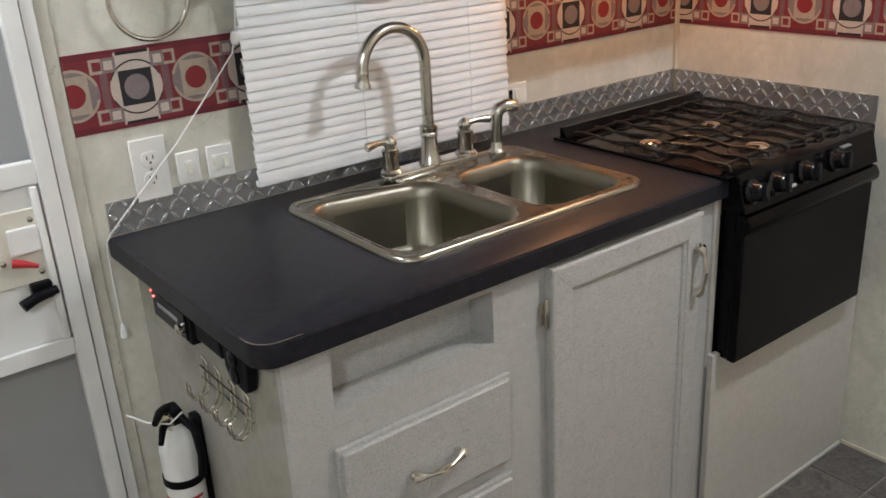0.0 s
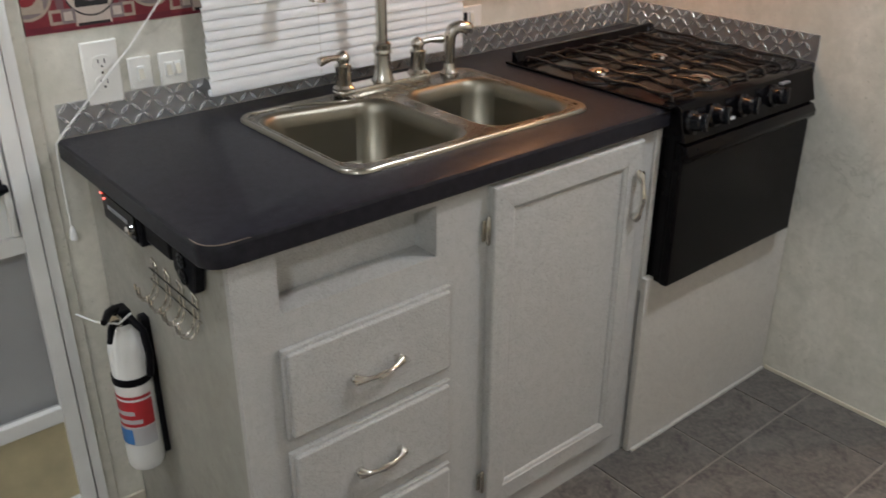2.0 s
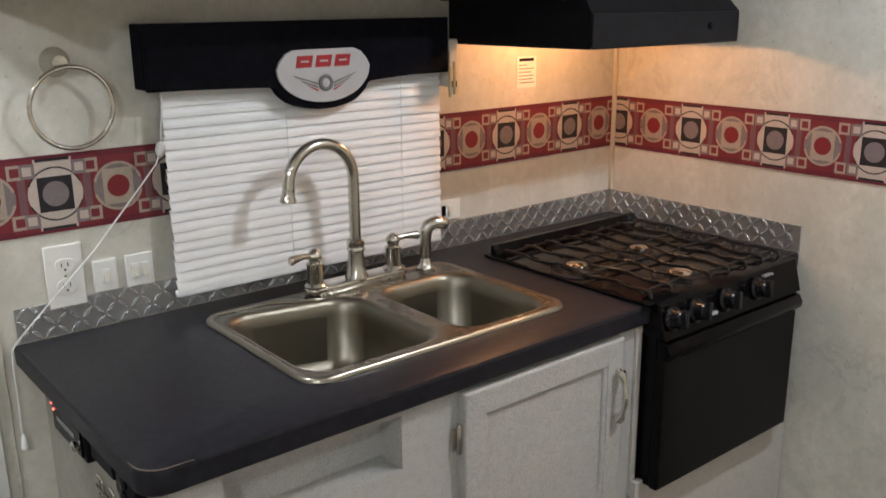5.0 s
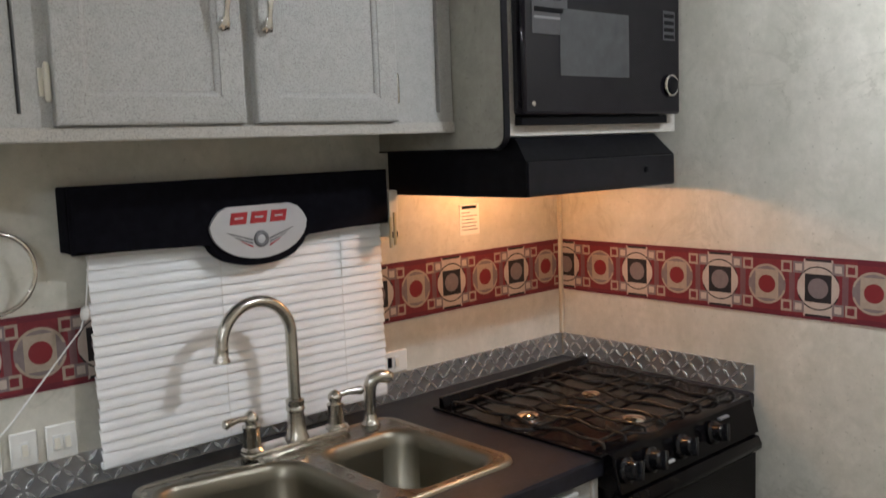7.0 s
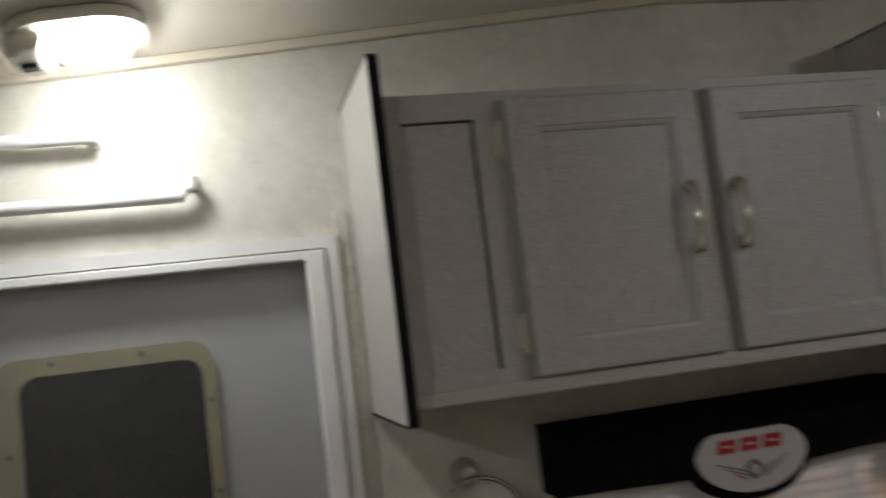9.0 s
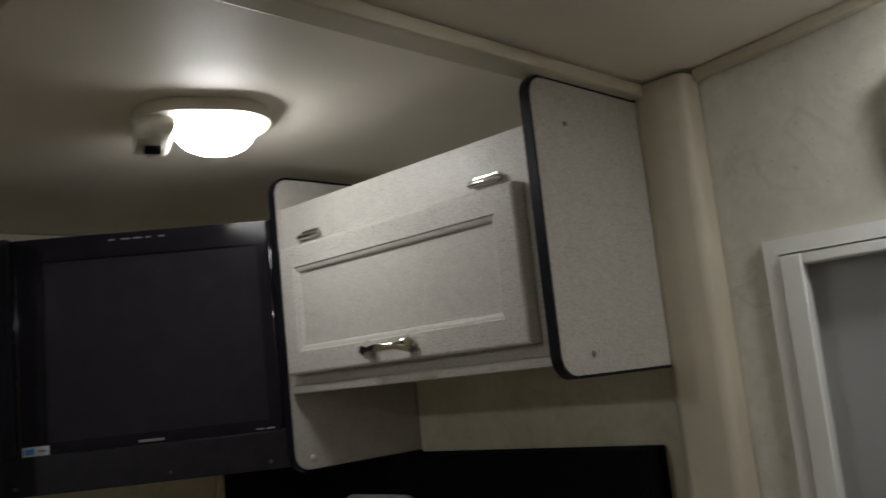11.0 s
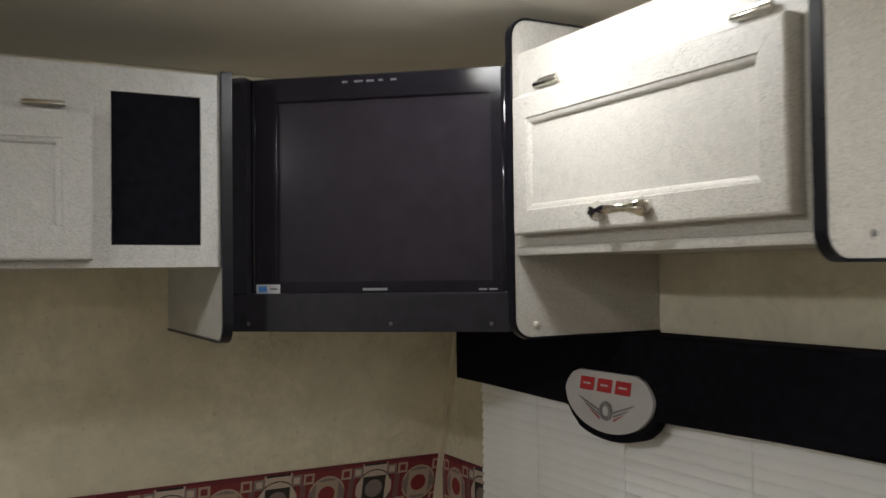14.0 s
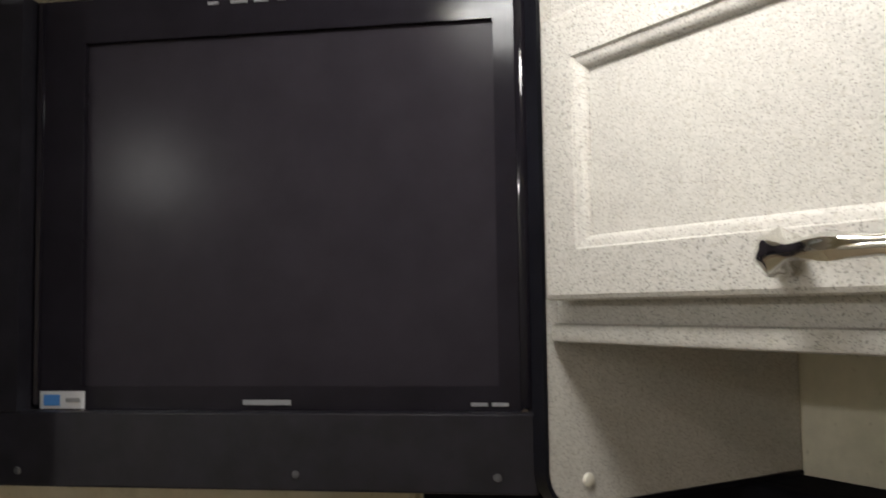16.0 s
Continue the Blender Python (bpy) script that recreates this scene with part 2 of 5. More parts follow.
REDLED = emitter("red_led", (1.0, 0.05, 0.02), 1.2)
DOME = emitter("lamp_dome", (1.0, 0.985, 0.95), LAMP_POWER)
DOME_RIM = emitter("lamp_dome_rim", (1.0, 0.985, 0.95), LAMP_POWER * 0.9)
DOME_SIDE = emitter("lamp_dome_side", (1.0, 0.985, 0.95), LAMP_POWER * 0.44)
DOME_SIDE_RIM = emitter("lamp_dome_side_rim", (1.0, 0.985, 0.95), LAMP_POWER * 0.95)
DOME_MAIN = emitter("lamp_dome_main", (1.0, 0.985, 0.95), MAIN_POWER)
DOME_MAIN_RIM = emitter("lamp_dome_main_rim", (1.0, 0.985, 0.95), MAIN_POWER * 2.4)
DOME_STOVE = emitter("lamp_dome_stove", (1.0, 0.985, 0.95), MAIN_POWER * 2.1)
DOME_WARM = emitter("lamp_dome_warm", (1.0, 0.58, 0.28), LAMP_POWER * 2.2)
BROWN = plain("reflection_brown", (0.06, 0.035, 0.026), 0.5)
GROUT = plain("grout", (0.25, 0.23, 0.20), 0.7, var=0.2, scale=30)


def slate_tile():
    n = Nodes("slate_vinyl_tile")
    a = n.ramp(n.noise(13, 7, 0.7, dist=1.2), 0.36, 0.66)
    b = n.ramp(n.noise(75, 5, 0.65), 0.42, 0.68)
    col = n.mix(a, (0.040, 0.037, 0.037), (0.17, 0.155, 0.14))
    col = n.mix(n.math("MULTIPLY", b, 0.5), col, (0.27, 0.24, 0.205))
    col = n.mix(n.math("MULTIPLY", n.rand(), 0.35), col, (0.07, 0.066, 0.064))
    n.bump(a, 0.15, 0.002)
    return n.done(col, n.math("MULTIPLY_ADD", b, 0.2, 0.3), 0, 0.45)


TILE = slate_tile()


# ---- mesh helpers ----
def put(verts, m):
    for v in verts:
        v.co = m @ v.co


def box(bm, x0, y0, z0, x1, y1, z1, bev=0.0, seg=2):
    """An axis-aligned block with rounded edges."""
    c = Matrix.Translation(((x0 + x1) / 2, (y0 + y1) / 2, (z0 + z1) / 2)) @ Matrix.Diagonal((abs(x1 - x0), abs(y1 - y0), abs(z1 - z0), 1))
    g = bmesh.ops.create_cube(bm, size=1, matrix=c)
    if bev:
        es = list({e for v in g["verts"] for e in v.link_edges})
        bmesh.ops.bevel(bm, geom=es, offset=bev, segments=seg, affect="EDGES", profile=0.5)


def at3(axis, u, v, w):
    """A point from two coordinates in a plane and one along axis."""
    return {"x": (w, u, v), "y": (u, w, v), "z": (u, v, w)}[axis]


def prism(bm, pts, axis, a, b, bev=0.0, seg=2):
    """A polygon swept along an axis from a to b."""
    lo = [bm.verts.new(at3(axis, u, v, a)) for u, v in pts]
    hi = [bm.verts.new(at3(axis, u, v, b)) for u, v in pts]
    k = len(pts)
    fs = [bm.faces.new(lo), bm.faces.new(hi)]
    for i in range(k):
        bm.faces.new((lo[i], lo[(i + 1) % k], hi[(i + 1) % k], hi[i]))
    if bev:
        es = list({e for f in fs for e in f.edges})
        bmesh.ops.bevel(bm, geom=es, offset=bev, segments=seg, affect="EDGES", profile=0.5)


def ring(bm, outer, inner, axis, a, b):
    """A frame between two outlines of as many points, from a to b."""
    k = len(outer)
    rows = [[bm.verts.new(at3(axis, u, v, w)) for u, v in pts] for pts, w in ((outer, a), (inner, a), (inner, b), (outer, b))]
    for i in range(k):
        j = (i + 1) % k
        for r in range(4):
            s = (r + 1) % 4
            bm.faces.new((rows[r][i], rows[r][j], rows[s][j], rows[s][i]))


def rrect(u0, v0, u1, v1, r, n=6, which=(1, 1, 1, 1)):
    """A rounded rectangle, counter-clockwise from its lower left corner."""
    out = []
    for (cu, cv, a0), on in zip(((u0 + r, v0 + r, 180), (u1 - r, v0 + r, 270), (u1 - r, v1 - r, 0), (u0 + r, v1 - r, 90)), which):
        if on:
            out += [(cu + r * math.cos(radians(a0 + 90 * i / n)), cv + r * math.sin(radians(a0 + 90 * i / n))) for i in range(n + 1)]
        else:
            out.append((u0 if cu < (u0 + u1) / 2 else u1, v0 if cv < (v0 + v1) / 2 else v1))
    return out


def tube(bm, pts, r, n=10, flat=None):
    """A round bar along a line of points; r is one radius or one for each point."""
    pts = [Vector(p) for p in pts]
    rs = r if isinstance(r, (list, tuple)) else [r] * len(pts)
    rows, side = [], None
    for i, p in enumerate(pts):
        d = (pts[min(i + 1, len(pts) - 1)] - pts[max(i - 1, 0)]).normalized()
        if side is None:
            side = d.orthogonal().normalized()
        side = (side - d * side.dot(d)).normalized()
        up = d.cross(side)
        rows.append([bm.verts.new(p + (side * math.cos(2 * math.pi * k / n) + up * math.sin(2 * math.pi * k / n)) * rs[i]) for k in range(n)])
    for a, b in zip(rows, rows[1:]):
        for k in range(n):
            bm.faces.new((a[k], a[(k + 1) % n], b[(k + 1) % n], b[k]))
    bm.faces.new(rows[0][::-1])
    bm.faces.new(rows[-1])


def lathe(bm, prof, origin, axis=(0, 0, 1), n=24, flutes=0, depth=0.0):
    """A turned shape: rows of (radius, height) along an axis from origin."""
    m = Matrix.Translation(origin) @ Vector((0, 0, 1)).rotation_difference(Vector(axis)).to_matrix().to_4x4()
    rows = []
    for r, h in prof:
        row = []
        for k in range(n):
            a = 2 * math.pi * k / n
            q = r * (1 - depth * (0.5 + 0.5 * math.cos(a * flutes))) if flutes else r
            row.append(bm.verts.new(m @ Vector((q * math.cos(a), q * math.sin(a), h))))
        rows.append(row)
    for a, b in zip(rows, rows[1:]):
        for k in range(n):
            bm.faces.new((a[k], a[(k + 1) % n], b[(k + 1) % n], b[k]))
    bm.faces.new(rows[0][::-1])
    bm.faces.new(rows[-1])


def torus(bm, c, R, r, m=None, n=40, k=10):
    m = m or Matrix.Identity(4)
    rows = []
    for i in range(n):
        a = 2 * math.pi * i / n
        rows.append([bm.verts.new(Vector(c) + m @ Vector(((R + r * math.cos(2 * math.pi * j / k)) * math.cos(a), (R + r * math.cos(2 * math.pi * j / k)) * math.sin(a), r * math.sin(2 * math.pi * j / k)))) for j in range(k)])
    for i in range(n):
        for j in range(k):
            bm.faces.new((rows[i][j], rows[(i + 1) % n][j], rows[(i + 1) % n][(j + 1) % k], rows[i][(j + 1) % k]))


def finish(bm, name, material, sharp=38):
    bmesh.ops.recalc_face_normals(bm, faces=bm.faces)
    for f in bm.faces:
        f.smooth = True
    for e in bm.edges:
        if len(e.link_faces) == 2 and e.calc_face_angle(0) > radians(sharp):
            e.smooth = False
    for f in bm.faces:
        around = [g for e in f.edges if e.smooth for g in e.link_faces if g is not f]
        if around and max(g.calc_area() for g in around) < 0.3 * f.calc_area():
            f.smooth = False
    me = bpy.data.meshes.new(name)
    bm.to_mesh(me)
    bm.free()
    me.materials.append(material)
    return me


def part(name, bm, material, parent=None, label="", sharp=38):
    """Links a bmesh as one mesh object, under a thing or a part if given."""
    ob = new(name, finish(bm, name, material, sharp))
    ob.parent = parent
    if parent is not None and parent.type == "EMPTY":
        ob.matrix_parent_inverse = parent.matrix_basis.inverted()
    return tagged(ob, label) if label else ob


def shape(build, *a, **k):
    """A fresh bmesh with one builder's geometry in it."""
    bm = bmesh.new()
    build(bm, *a, **k)
    return bm


def thing(name, label, category, group="", at=(0, 0, 0)):
    """An empty that holds the parts of one thing."""
    ob = new(name)
    ob.location = at
    return tagged(ob, label, category, group)


def structure(name, bm, material, label="", category=""):
    return tagged(part(name, bm, material), label, category, kind="structure")


# ---- structure ----
def wall_cells(bm, us, vs, holes, axis, a, b):
    """A wall in one closed piece round its openings."""
    def solid(i, j):
        if not (0 <= i < len(us) - 1 and 0 <= j < len(vs) - 1):
            return False
        u, v = (us[i] + us[i + 1]) / 2, (vs[j] + vs[j + 1]) / 2
        return not any(h[0] < u < h[2] and h[1] < v < h[3] for h in holes)

    made = {}

    def vert(i, j, w):
        if (i, j, w) not in made:
            made[i, j, w] = bm.verts.new(at3(axis, us[i], vs[j], w))
        return made[i, j, w]

    for i in range(len(us) - 1):
        for j in range(len(vs) - 1):
            if not solid(i, j):
                continue
            c = ((i, j), (i + 1, j), (i + 1, j + 1), (i, j + 1))
            for w in (a, b):
                bm.faces.new([vert(*q, w) for q in c])
            for k, (di, dj) in enumerate(((0, -1), (1, 0), (0, 1), (-1, 0))):
                if not solid(i + di, j + dj):
                    p, q = c[k], c[(k + 1) % 4]
                    bm.faces.new((vert(*p, a), vert(*q, a), vert(*q, b), vert(*p, b)))


DOOR = (-2.445, 0.06, -1.765, 1.815)
WIN1 = (-1.32, 0.99, -0.70, 1.40)
WIN2 = (-3.84, 1.00, -2.82, 1.47)
bm = bmesh.new()
wall_cells(bm, [-2.60, DOOR[0], DOOR[2], WIN1[0], WIN1[2], 1.3], [-0.02, DOOR[1], WIN1[1], WIN1[3], DOOR[3], HIGH + 0.05], [DOOR, WIN1], "y", 0.0, 0.05)
structure("wall_north", bm, WALL, "greyish marbled vinyl side wall with door and window", "wall")
bm = bmesh.new()
wall_cells(bm, [FOOT - 0.05, WIN2[0], WIN2[2], -2.602], [-0.02, WIN2[1], WIN2[3], HIGH + 0.05], [WIN2], "y", 0.0, 0.05)
structure("wall_north_lounge", bm, WALL_OLD, "yellowish marbled vinyl side wall of the lounge", "wall")
structure("wall_west", shape(prism, [(FOOT, -0.02), (FOOT, 0.905), (LEFT, 1.56), (LEFT, HIGH + 0.05), (LEFT - 0.05, HIGH + 0.05), (LEFT - 0.05, 1.56), (FOOT - 0.05, 0.905), (FOOT - 0.05, -0.02)], "y", BACKY, -0.001), WALL_OLD, "yellowish marbled vinyl end wall below the television", "wall")
structure("wall_south", shape(box, FOOT - 0.05, BACKY - 0.05, -0.02, 1.3, BACKY, HIGH + 0.05), WALL, "plain greyish vinyl wall behind the walk", "wall")
structure("wall_east", shape(box, 1.25, BACKY, -0.02, 1.3, -0.001, HIGH + 0.05), WALL, "plain far wall of the passage", "wall")
structure("wall_partition", shape(box, 0.0, -1.05, -0.02, 0.085, -0.001, HIGH + 0.02), WALL, "marbled vinyl partition beside the stove", "wall")
bm = bmesh.new()
prism(bm, [(-0.0, -1.051), (-0.0, -1.072), (0.10, -1.072), (0.10, -1.03), (0.086, -1.03), (0.086, -1.051)], "z", 0.0, HIGH, 0.004)
structure("trim_partition_end", bm, TRIM, "pale corner trim on the partition's end", "trim")
structure("trim_partition_line", shape(box, -0.004, -1.05, 0.0, -0.0005, -1.02, HIGH, 0.001), WALL, "thin cover strip on the partition", "trim")
structure("baseboard", shape(box, -0.006, -1.05, 0.0, -0.0005, -0.63, 0.012, 0.002), TRIM, "thin cream bead along the partition's foot", "baseboard")
structure("baseboard_north", shape(box, -1.695, -0.009, 0.0, -1.637, -0.0005, 0.032, 0.003), TRIM, "cream strip at the foot of the wall by the door", "baseboard")
structure("trim_corner", shape(box, -0.012, -0.012, 0.975, -0.0005, -0.0005, 1.50, 0.003), TRIM, "cream corner bead between the kitchen walls", "trim")

VENT = (-3.085, -1.405, -2.730, -1.042)
bm = bmesh.new()
wall_cells(bm, [LEFT - 0.05, VENT[0], VENT[2], -2.64], [BACKY - 0.05, VENT[1], VENT[3], 0.05], [VENT], "z", CEIL, CEIL + 0.05)
prism(bm, [(-2.64, CEIL), (-1.04, HIGH), (1.3, HIGH), (1.3, HIGH + 0.05), (-1.04, HIGH + 0.05), (-2.64, CEIL + 0.05)], "y", BACKY - 0.05, 0.05)
structure("ceiling", bm, CEILING, "off-white textured vinyl ceiling", "ceiling")


def along_ceiling(bm, x0, x1, y0, y1, drop, lift=0.0005):
    """A batten that follows the climbing ceiling."""
    xs = [x0] + [x for x in (-2.64, -1.04) if x0 < x < x1] + [x1]
    prism(bm, [(x, ceil_z(x) - drop) for x in xs] + [(x, ceil_z(x) - lift) for x in xs[::-1]], "y", y0, y1, 0.002)


structure("trim_ceiling_kitchen", shape(along_ceiling, -2.552, -0.001, -0.016, -0.0005, 0.018), TRIM, "cream cove bead along the ceiling", "trim")
structure("trim_ceiling_lounge", shape(box, LEFT + 0.0005, BACKY, CEIL - 0.035, LEFT + 0.022, -0.001, CEIL - 0.0005, 0.006), TRIM, "cream cove bead above the lounge cabinets", "trim")
structure("trim_ceiling_seam", shape(along_ceiling, -2.236, -2.212, BACKY, -0.02, 0.007), TRIM, "flat seam batten across the ceiling", "trim")
structure("trim_ceiling_beam", shape(box, -2.668, BACKY, CEIL - 0.022, -2.618, -0.048, CEIL - 0.0005, 0.006), TRIM, "cream batten across the ceiling", "trim")
bm = bmesh.new()
prism(bm, rrect(-2.648, -0.046, -2.553, -0.0005, 0.016, 5, (1, 1, 0, 0)), "z", 0.0, CEIL - 0.001)
structure("trim_post", bm, TRIM, "cream rounded post covering the wall joint", "trim")
structure("trim_lounge_corner", shape(prism, [(FOOT + 0.0005, 0.006), (FOOT + 0.0005, 0.905), (LEFT + 0.0005, 1.56), (LEFT + 0.0005, CEIL - 0.04), (LEFT + 0.014, CEIL - 0.04), (LEFT + 0.014, 1.56), (FOOT + 0.014, 0.905), (FOOT + 0.014, 0.006)], "y", -0.014, -0.0005), TRIM, "cream corner bead in the lounge", "trim")
bm = bmesh.new()
box(bm, -1.7215, -0.0045, 0.0, -1.6965, -0.0005, 1.90, 0.0015)
structure("trim_door_side", bm, WALL, "vinyl-wrapped batten beside the entry door", "trim")


def paper(name, axis, origin, pitch, zc, corners, label):
    x0, y0, x1, y1 = corners
    return structure(name, shape(box, x0, y0, zc - 0.0725, x1, y1, zc + 0.0725), border_paper(name + "_print", axis, origin, pitch, zc), label, "wallpaper border")


paper("border_north", 0, -0.188, 0.121, 1.178, (-1.000, -0.0025, -0.012, -0.0006), "red and beige geometric wallpaper border")
paper("border_north_left", 0, -1.568, 0.116, 1.181, (-1.694, -0.0025, -1.002, -0.0006), "red and beige geometric wallpaper border beside the blind")
paper("border_partition", 1, -0.023, 0.124, 1.178, (-0.0025, -1.018, -0.0006, -0.012), "red and beige geometric wallpaper border")
bm = bmesh.new()
prism(bm, [(end_wall(z) + d, z) for z, d in ((1.0705, 0.0006), (1.0705, 0.0025), (1.2155, 0.0025), (1.2155, 0.0006))], "y", BACKY, -0.014)
structure("border_west", bm, border_paper("border_west_print", 1, -0.190, 0.126, 1.143), "red and beige geometric wallpaper border", "wallpaper border")
paper("border_lounge", 0, -3.881, 0.126, 1.143, (-4.078, -0.0025, -3.60, -0.0006), "red and beige geometric wallpaper border")

floor_base = structure("floor", shape(box, FOOT - 0.05, BACKY - 0.05, -0.05, 1.3, 0.05, -0.004), GROUT, "dark slate-look vinyl tile floor with pale joints", "floor")


# Unseen pale carpet, added to bounce light up onto the lounge ceiling.
def carpet():
    n = Nodes("bounce_carpet")
    a = n.ramp(n.noise(6, 5, 0.6), 0.3, 0.7)
    b = n.ramp(n.noise(420, 2), 0.3, 0.7)
    col = n.mix(a, (0.58, 0.49, 0.37), (0.66, 0.57, 0.44))
    col = n.mix(n.math("MULTIPLY", b, 0.4), col, (0.40, 0.33, 0.24))
    n.bump(b, 0.5, 0.004)
    return n.done(col, 0.95, 0, 0.1)


structure("floor_bounce", shape(box, FOOT, BACKY, -0.003, -2.640, -0.0005, 0.006, 0.002), carpet(), "beige carpet added out of view to bounce light upwards", "carpet")


# ---- windows ----
def window(name, w, y):
    holder = tagged(new(name), "dark night window behind a closed blind", "window", kind="structure")
    bm = bmesh.new()
    ring(bm, rrect(w[0], w[1], w[2], w[3], 0.03), rrect(w[0] + 0.03, w[1] + 0.03, w[2] - 0.03, w[3] - 0.03, 0.02), "y", 0.002, 0.048)
    part("window_frame", bm, BLACK, holder)
    part("pane", shape(prism, rrect(w[0] + 0.03, w[1] + 0.03, w[2] - 0.03, w[3] - 0.03, 0.02), "y", 0.034, 0.040), DARKGLASS, holder)


window("window_1", WIN1, 0)
window("window_2", WIN2, 0)


# ---- entry door ----
def entry_door():
    d = tagged(new("door_1"), "white entry door with a grey insect screen, closed", "door", kind="structure")
    x0, x1, zt = -2.486, -1.722, 1.856
    bm = bmesh.new()
    ring(bm, [(x0, 0.02), (x1, 0.02), (x1, zt), (x0, zt)], [(x0 + 0.021, 0.056), (x1 - 0.021, 0.056), (x1 - 0.021, zt - 0.022), (x0 + 0.021, zt - 0.022)], "y", -0.014, 0.05)
    part("door_frame", bm, WHITE, d, "white aluminium door frame")
    a0, a1, b1 = x0 + 0.024, x1 - 0.024, zt - 0.025
    bm = bmesh.new()
    for u0, u1 in ((a0, a0 + 0.032), (a1 - 0.032, a1)):
        box(bm, u0, -0.022, 0.06, u1, 0.004, b1, 0.003)
    for z0, z1 in ((b1 - 0.016, b1), (1.045, 1.087), (0.706, 0.742), (0.304, 0.340), (0.06, 0.10)):
        box(bm, a0 + 0.032, -0.020, z0, a1 - 0.032, 0.003, z1, 0.003)
    sf = part("screen_frame", bm, WHITE, d, "white screen door frame")
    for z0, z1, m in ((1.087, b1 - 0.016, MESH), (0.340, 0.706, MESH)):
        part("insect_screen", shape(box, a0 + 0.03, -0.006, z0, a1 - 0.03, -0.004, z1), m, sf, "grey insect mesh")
    part("kick_panel", shape(box, a0 + 0.03, -0.010, 0.10, a1 - 0.03, -0.002, 0.304, 0.002), YELLOWED, sf, "yellowed lower panel")
    part("threshold", shape(box, x0 - 0.01, -0.050, 0.001, x1 + 0.012, -0.0145, 0.034, 0.005), WHITE, d, "white door threshold")
    # sliding latch panel
    lp = part("latch_panel", shape(box, a0 + 0.032, -0.012, 0.742, a1 - 0.034, -0.002, 1.045, 0.003), WHITE, d, "white sliding latch panel")
    part("guide", shape(box, a1 - 0.050, -0.026, 0.745, a1 - 0.036, -0.012, 1.043, 0.004), WHITE, lp)
    part("plate", shape(box, -1.905, -0.018, 0.865, -1.785, -0.012, 1.005, 0.003), IVORY, lp, "ivory latch plate")
    part("pull", shape(box, -1.945, -0.034, 0.845, -1.918, -0.012, 0.995, 0.008), WHITE, lp)
    part("knob_plate", shape(box, -1.850, -0.026, 0.925, -1.797, -0.018, 0.975, 0.004), WHITE, lp)
    for x, z in ((-1.865, 0.985), (-1.805, 0.985), (-1.865, 0.915), (-1.805, 0.885)):
        part("bolt", shape(lathe, [(0.0055, 0), (0.005, 0.003), (0.002, 0.0045)], (x, -0.018, z), (0, -1, 0), 10), NICKEL, lp)
    bm = bmesh.new()
    tube(bm, [(-1.852, -0.028, 0.915), (-1.835, -0.034, 0.912), (-1.812, -0.036, 0.902)], [0.008, 0.007, 0.004], 10)
    part("lever", bm, RED, lp, "red lock lever")
    bm = bmesh.new()
    box(bm, -1.832, -0.034, 0.835, -1.795, -0.012, 0.868, 0.004)
    tube(bm, [(-1.855, -0.046, 0.838), (-1.830, -0.042, 0.846), (-1.790, -0.036, 0.850)], [0.011, 0.010, 0.008], 12)
    part("handle", bm, BLACK, lp, "black latch handle")
    # the door proper, outside the screen
    leaf = part("door_leaf", shape(box, a0 + 0.004, 0.030, 0.06, a1 - 0.004, 0.048, b1, 0.003), GREYDOOR, d, "grey outer door")
    bm = bmesh.new()
    ring(bm, rrect(-2.292, 1.18, -1.945, 1.702, 0.04), rrect(-2.252, 1.22, -1.966, 1.672, 0.03), "y", 0.014, 0.030)
    wf = part("window_frame", bm, YELLOWED, d, "yellowed door window frame")
    part("pane", shape(prism, rrect(-2.252, 1.22, -1.966, 1.672, 0.03), "y", 0.022, 0.029), DARKGLASS, wf)
    for x, z in ((-2.20, 1.69), (-2.06, 1.69), (-1.955, 1.60), (-1.955, 1.45), (-2.272, 1.55)):
        part("screw", shape(lathe, [(0.005, 0), (0.004, 0.002)], (x, 0.0139, z), (0, -1, 0), 8), GREYPRINT, wf)


entry_door()


# ---- shared cabinet parts ----
def flip_to(bm, m):
    bmesh.ops.transform(bm, matrix=m, verts=bm.verts)


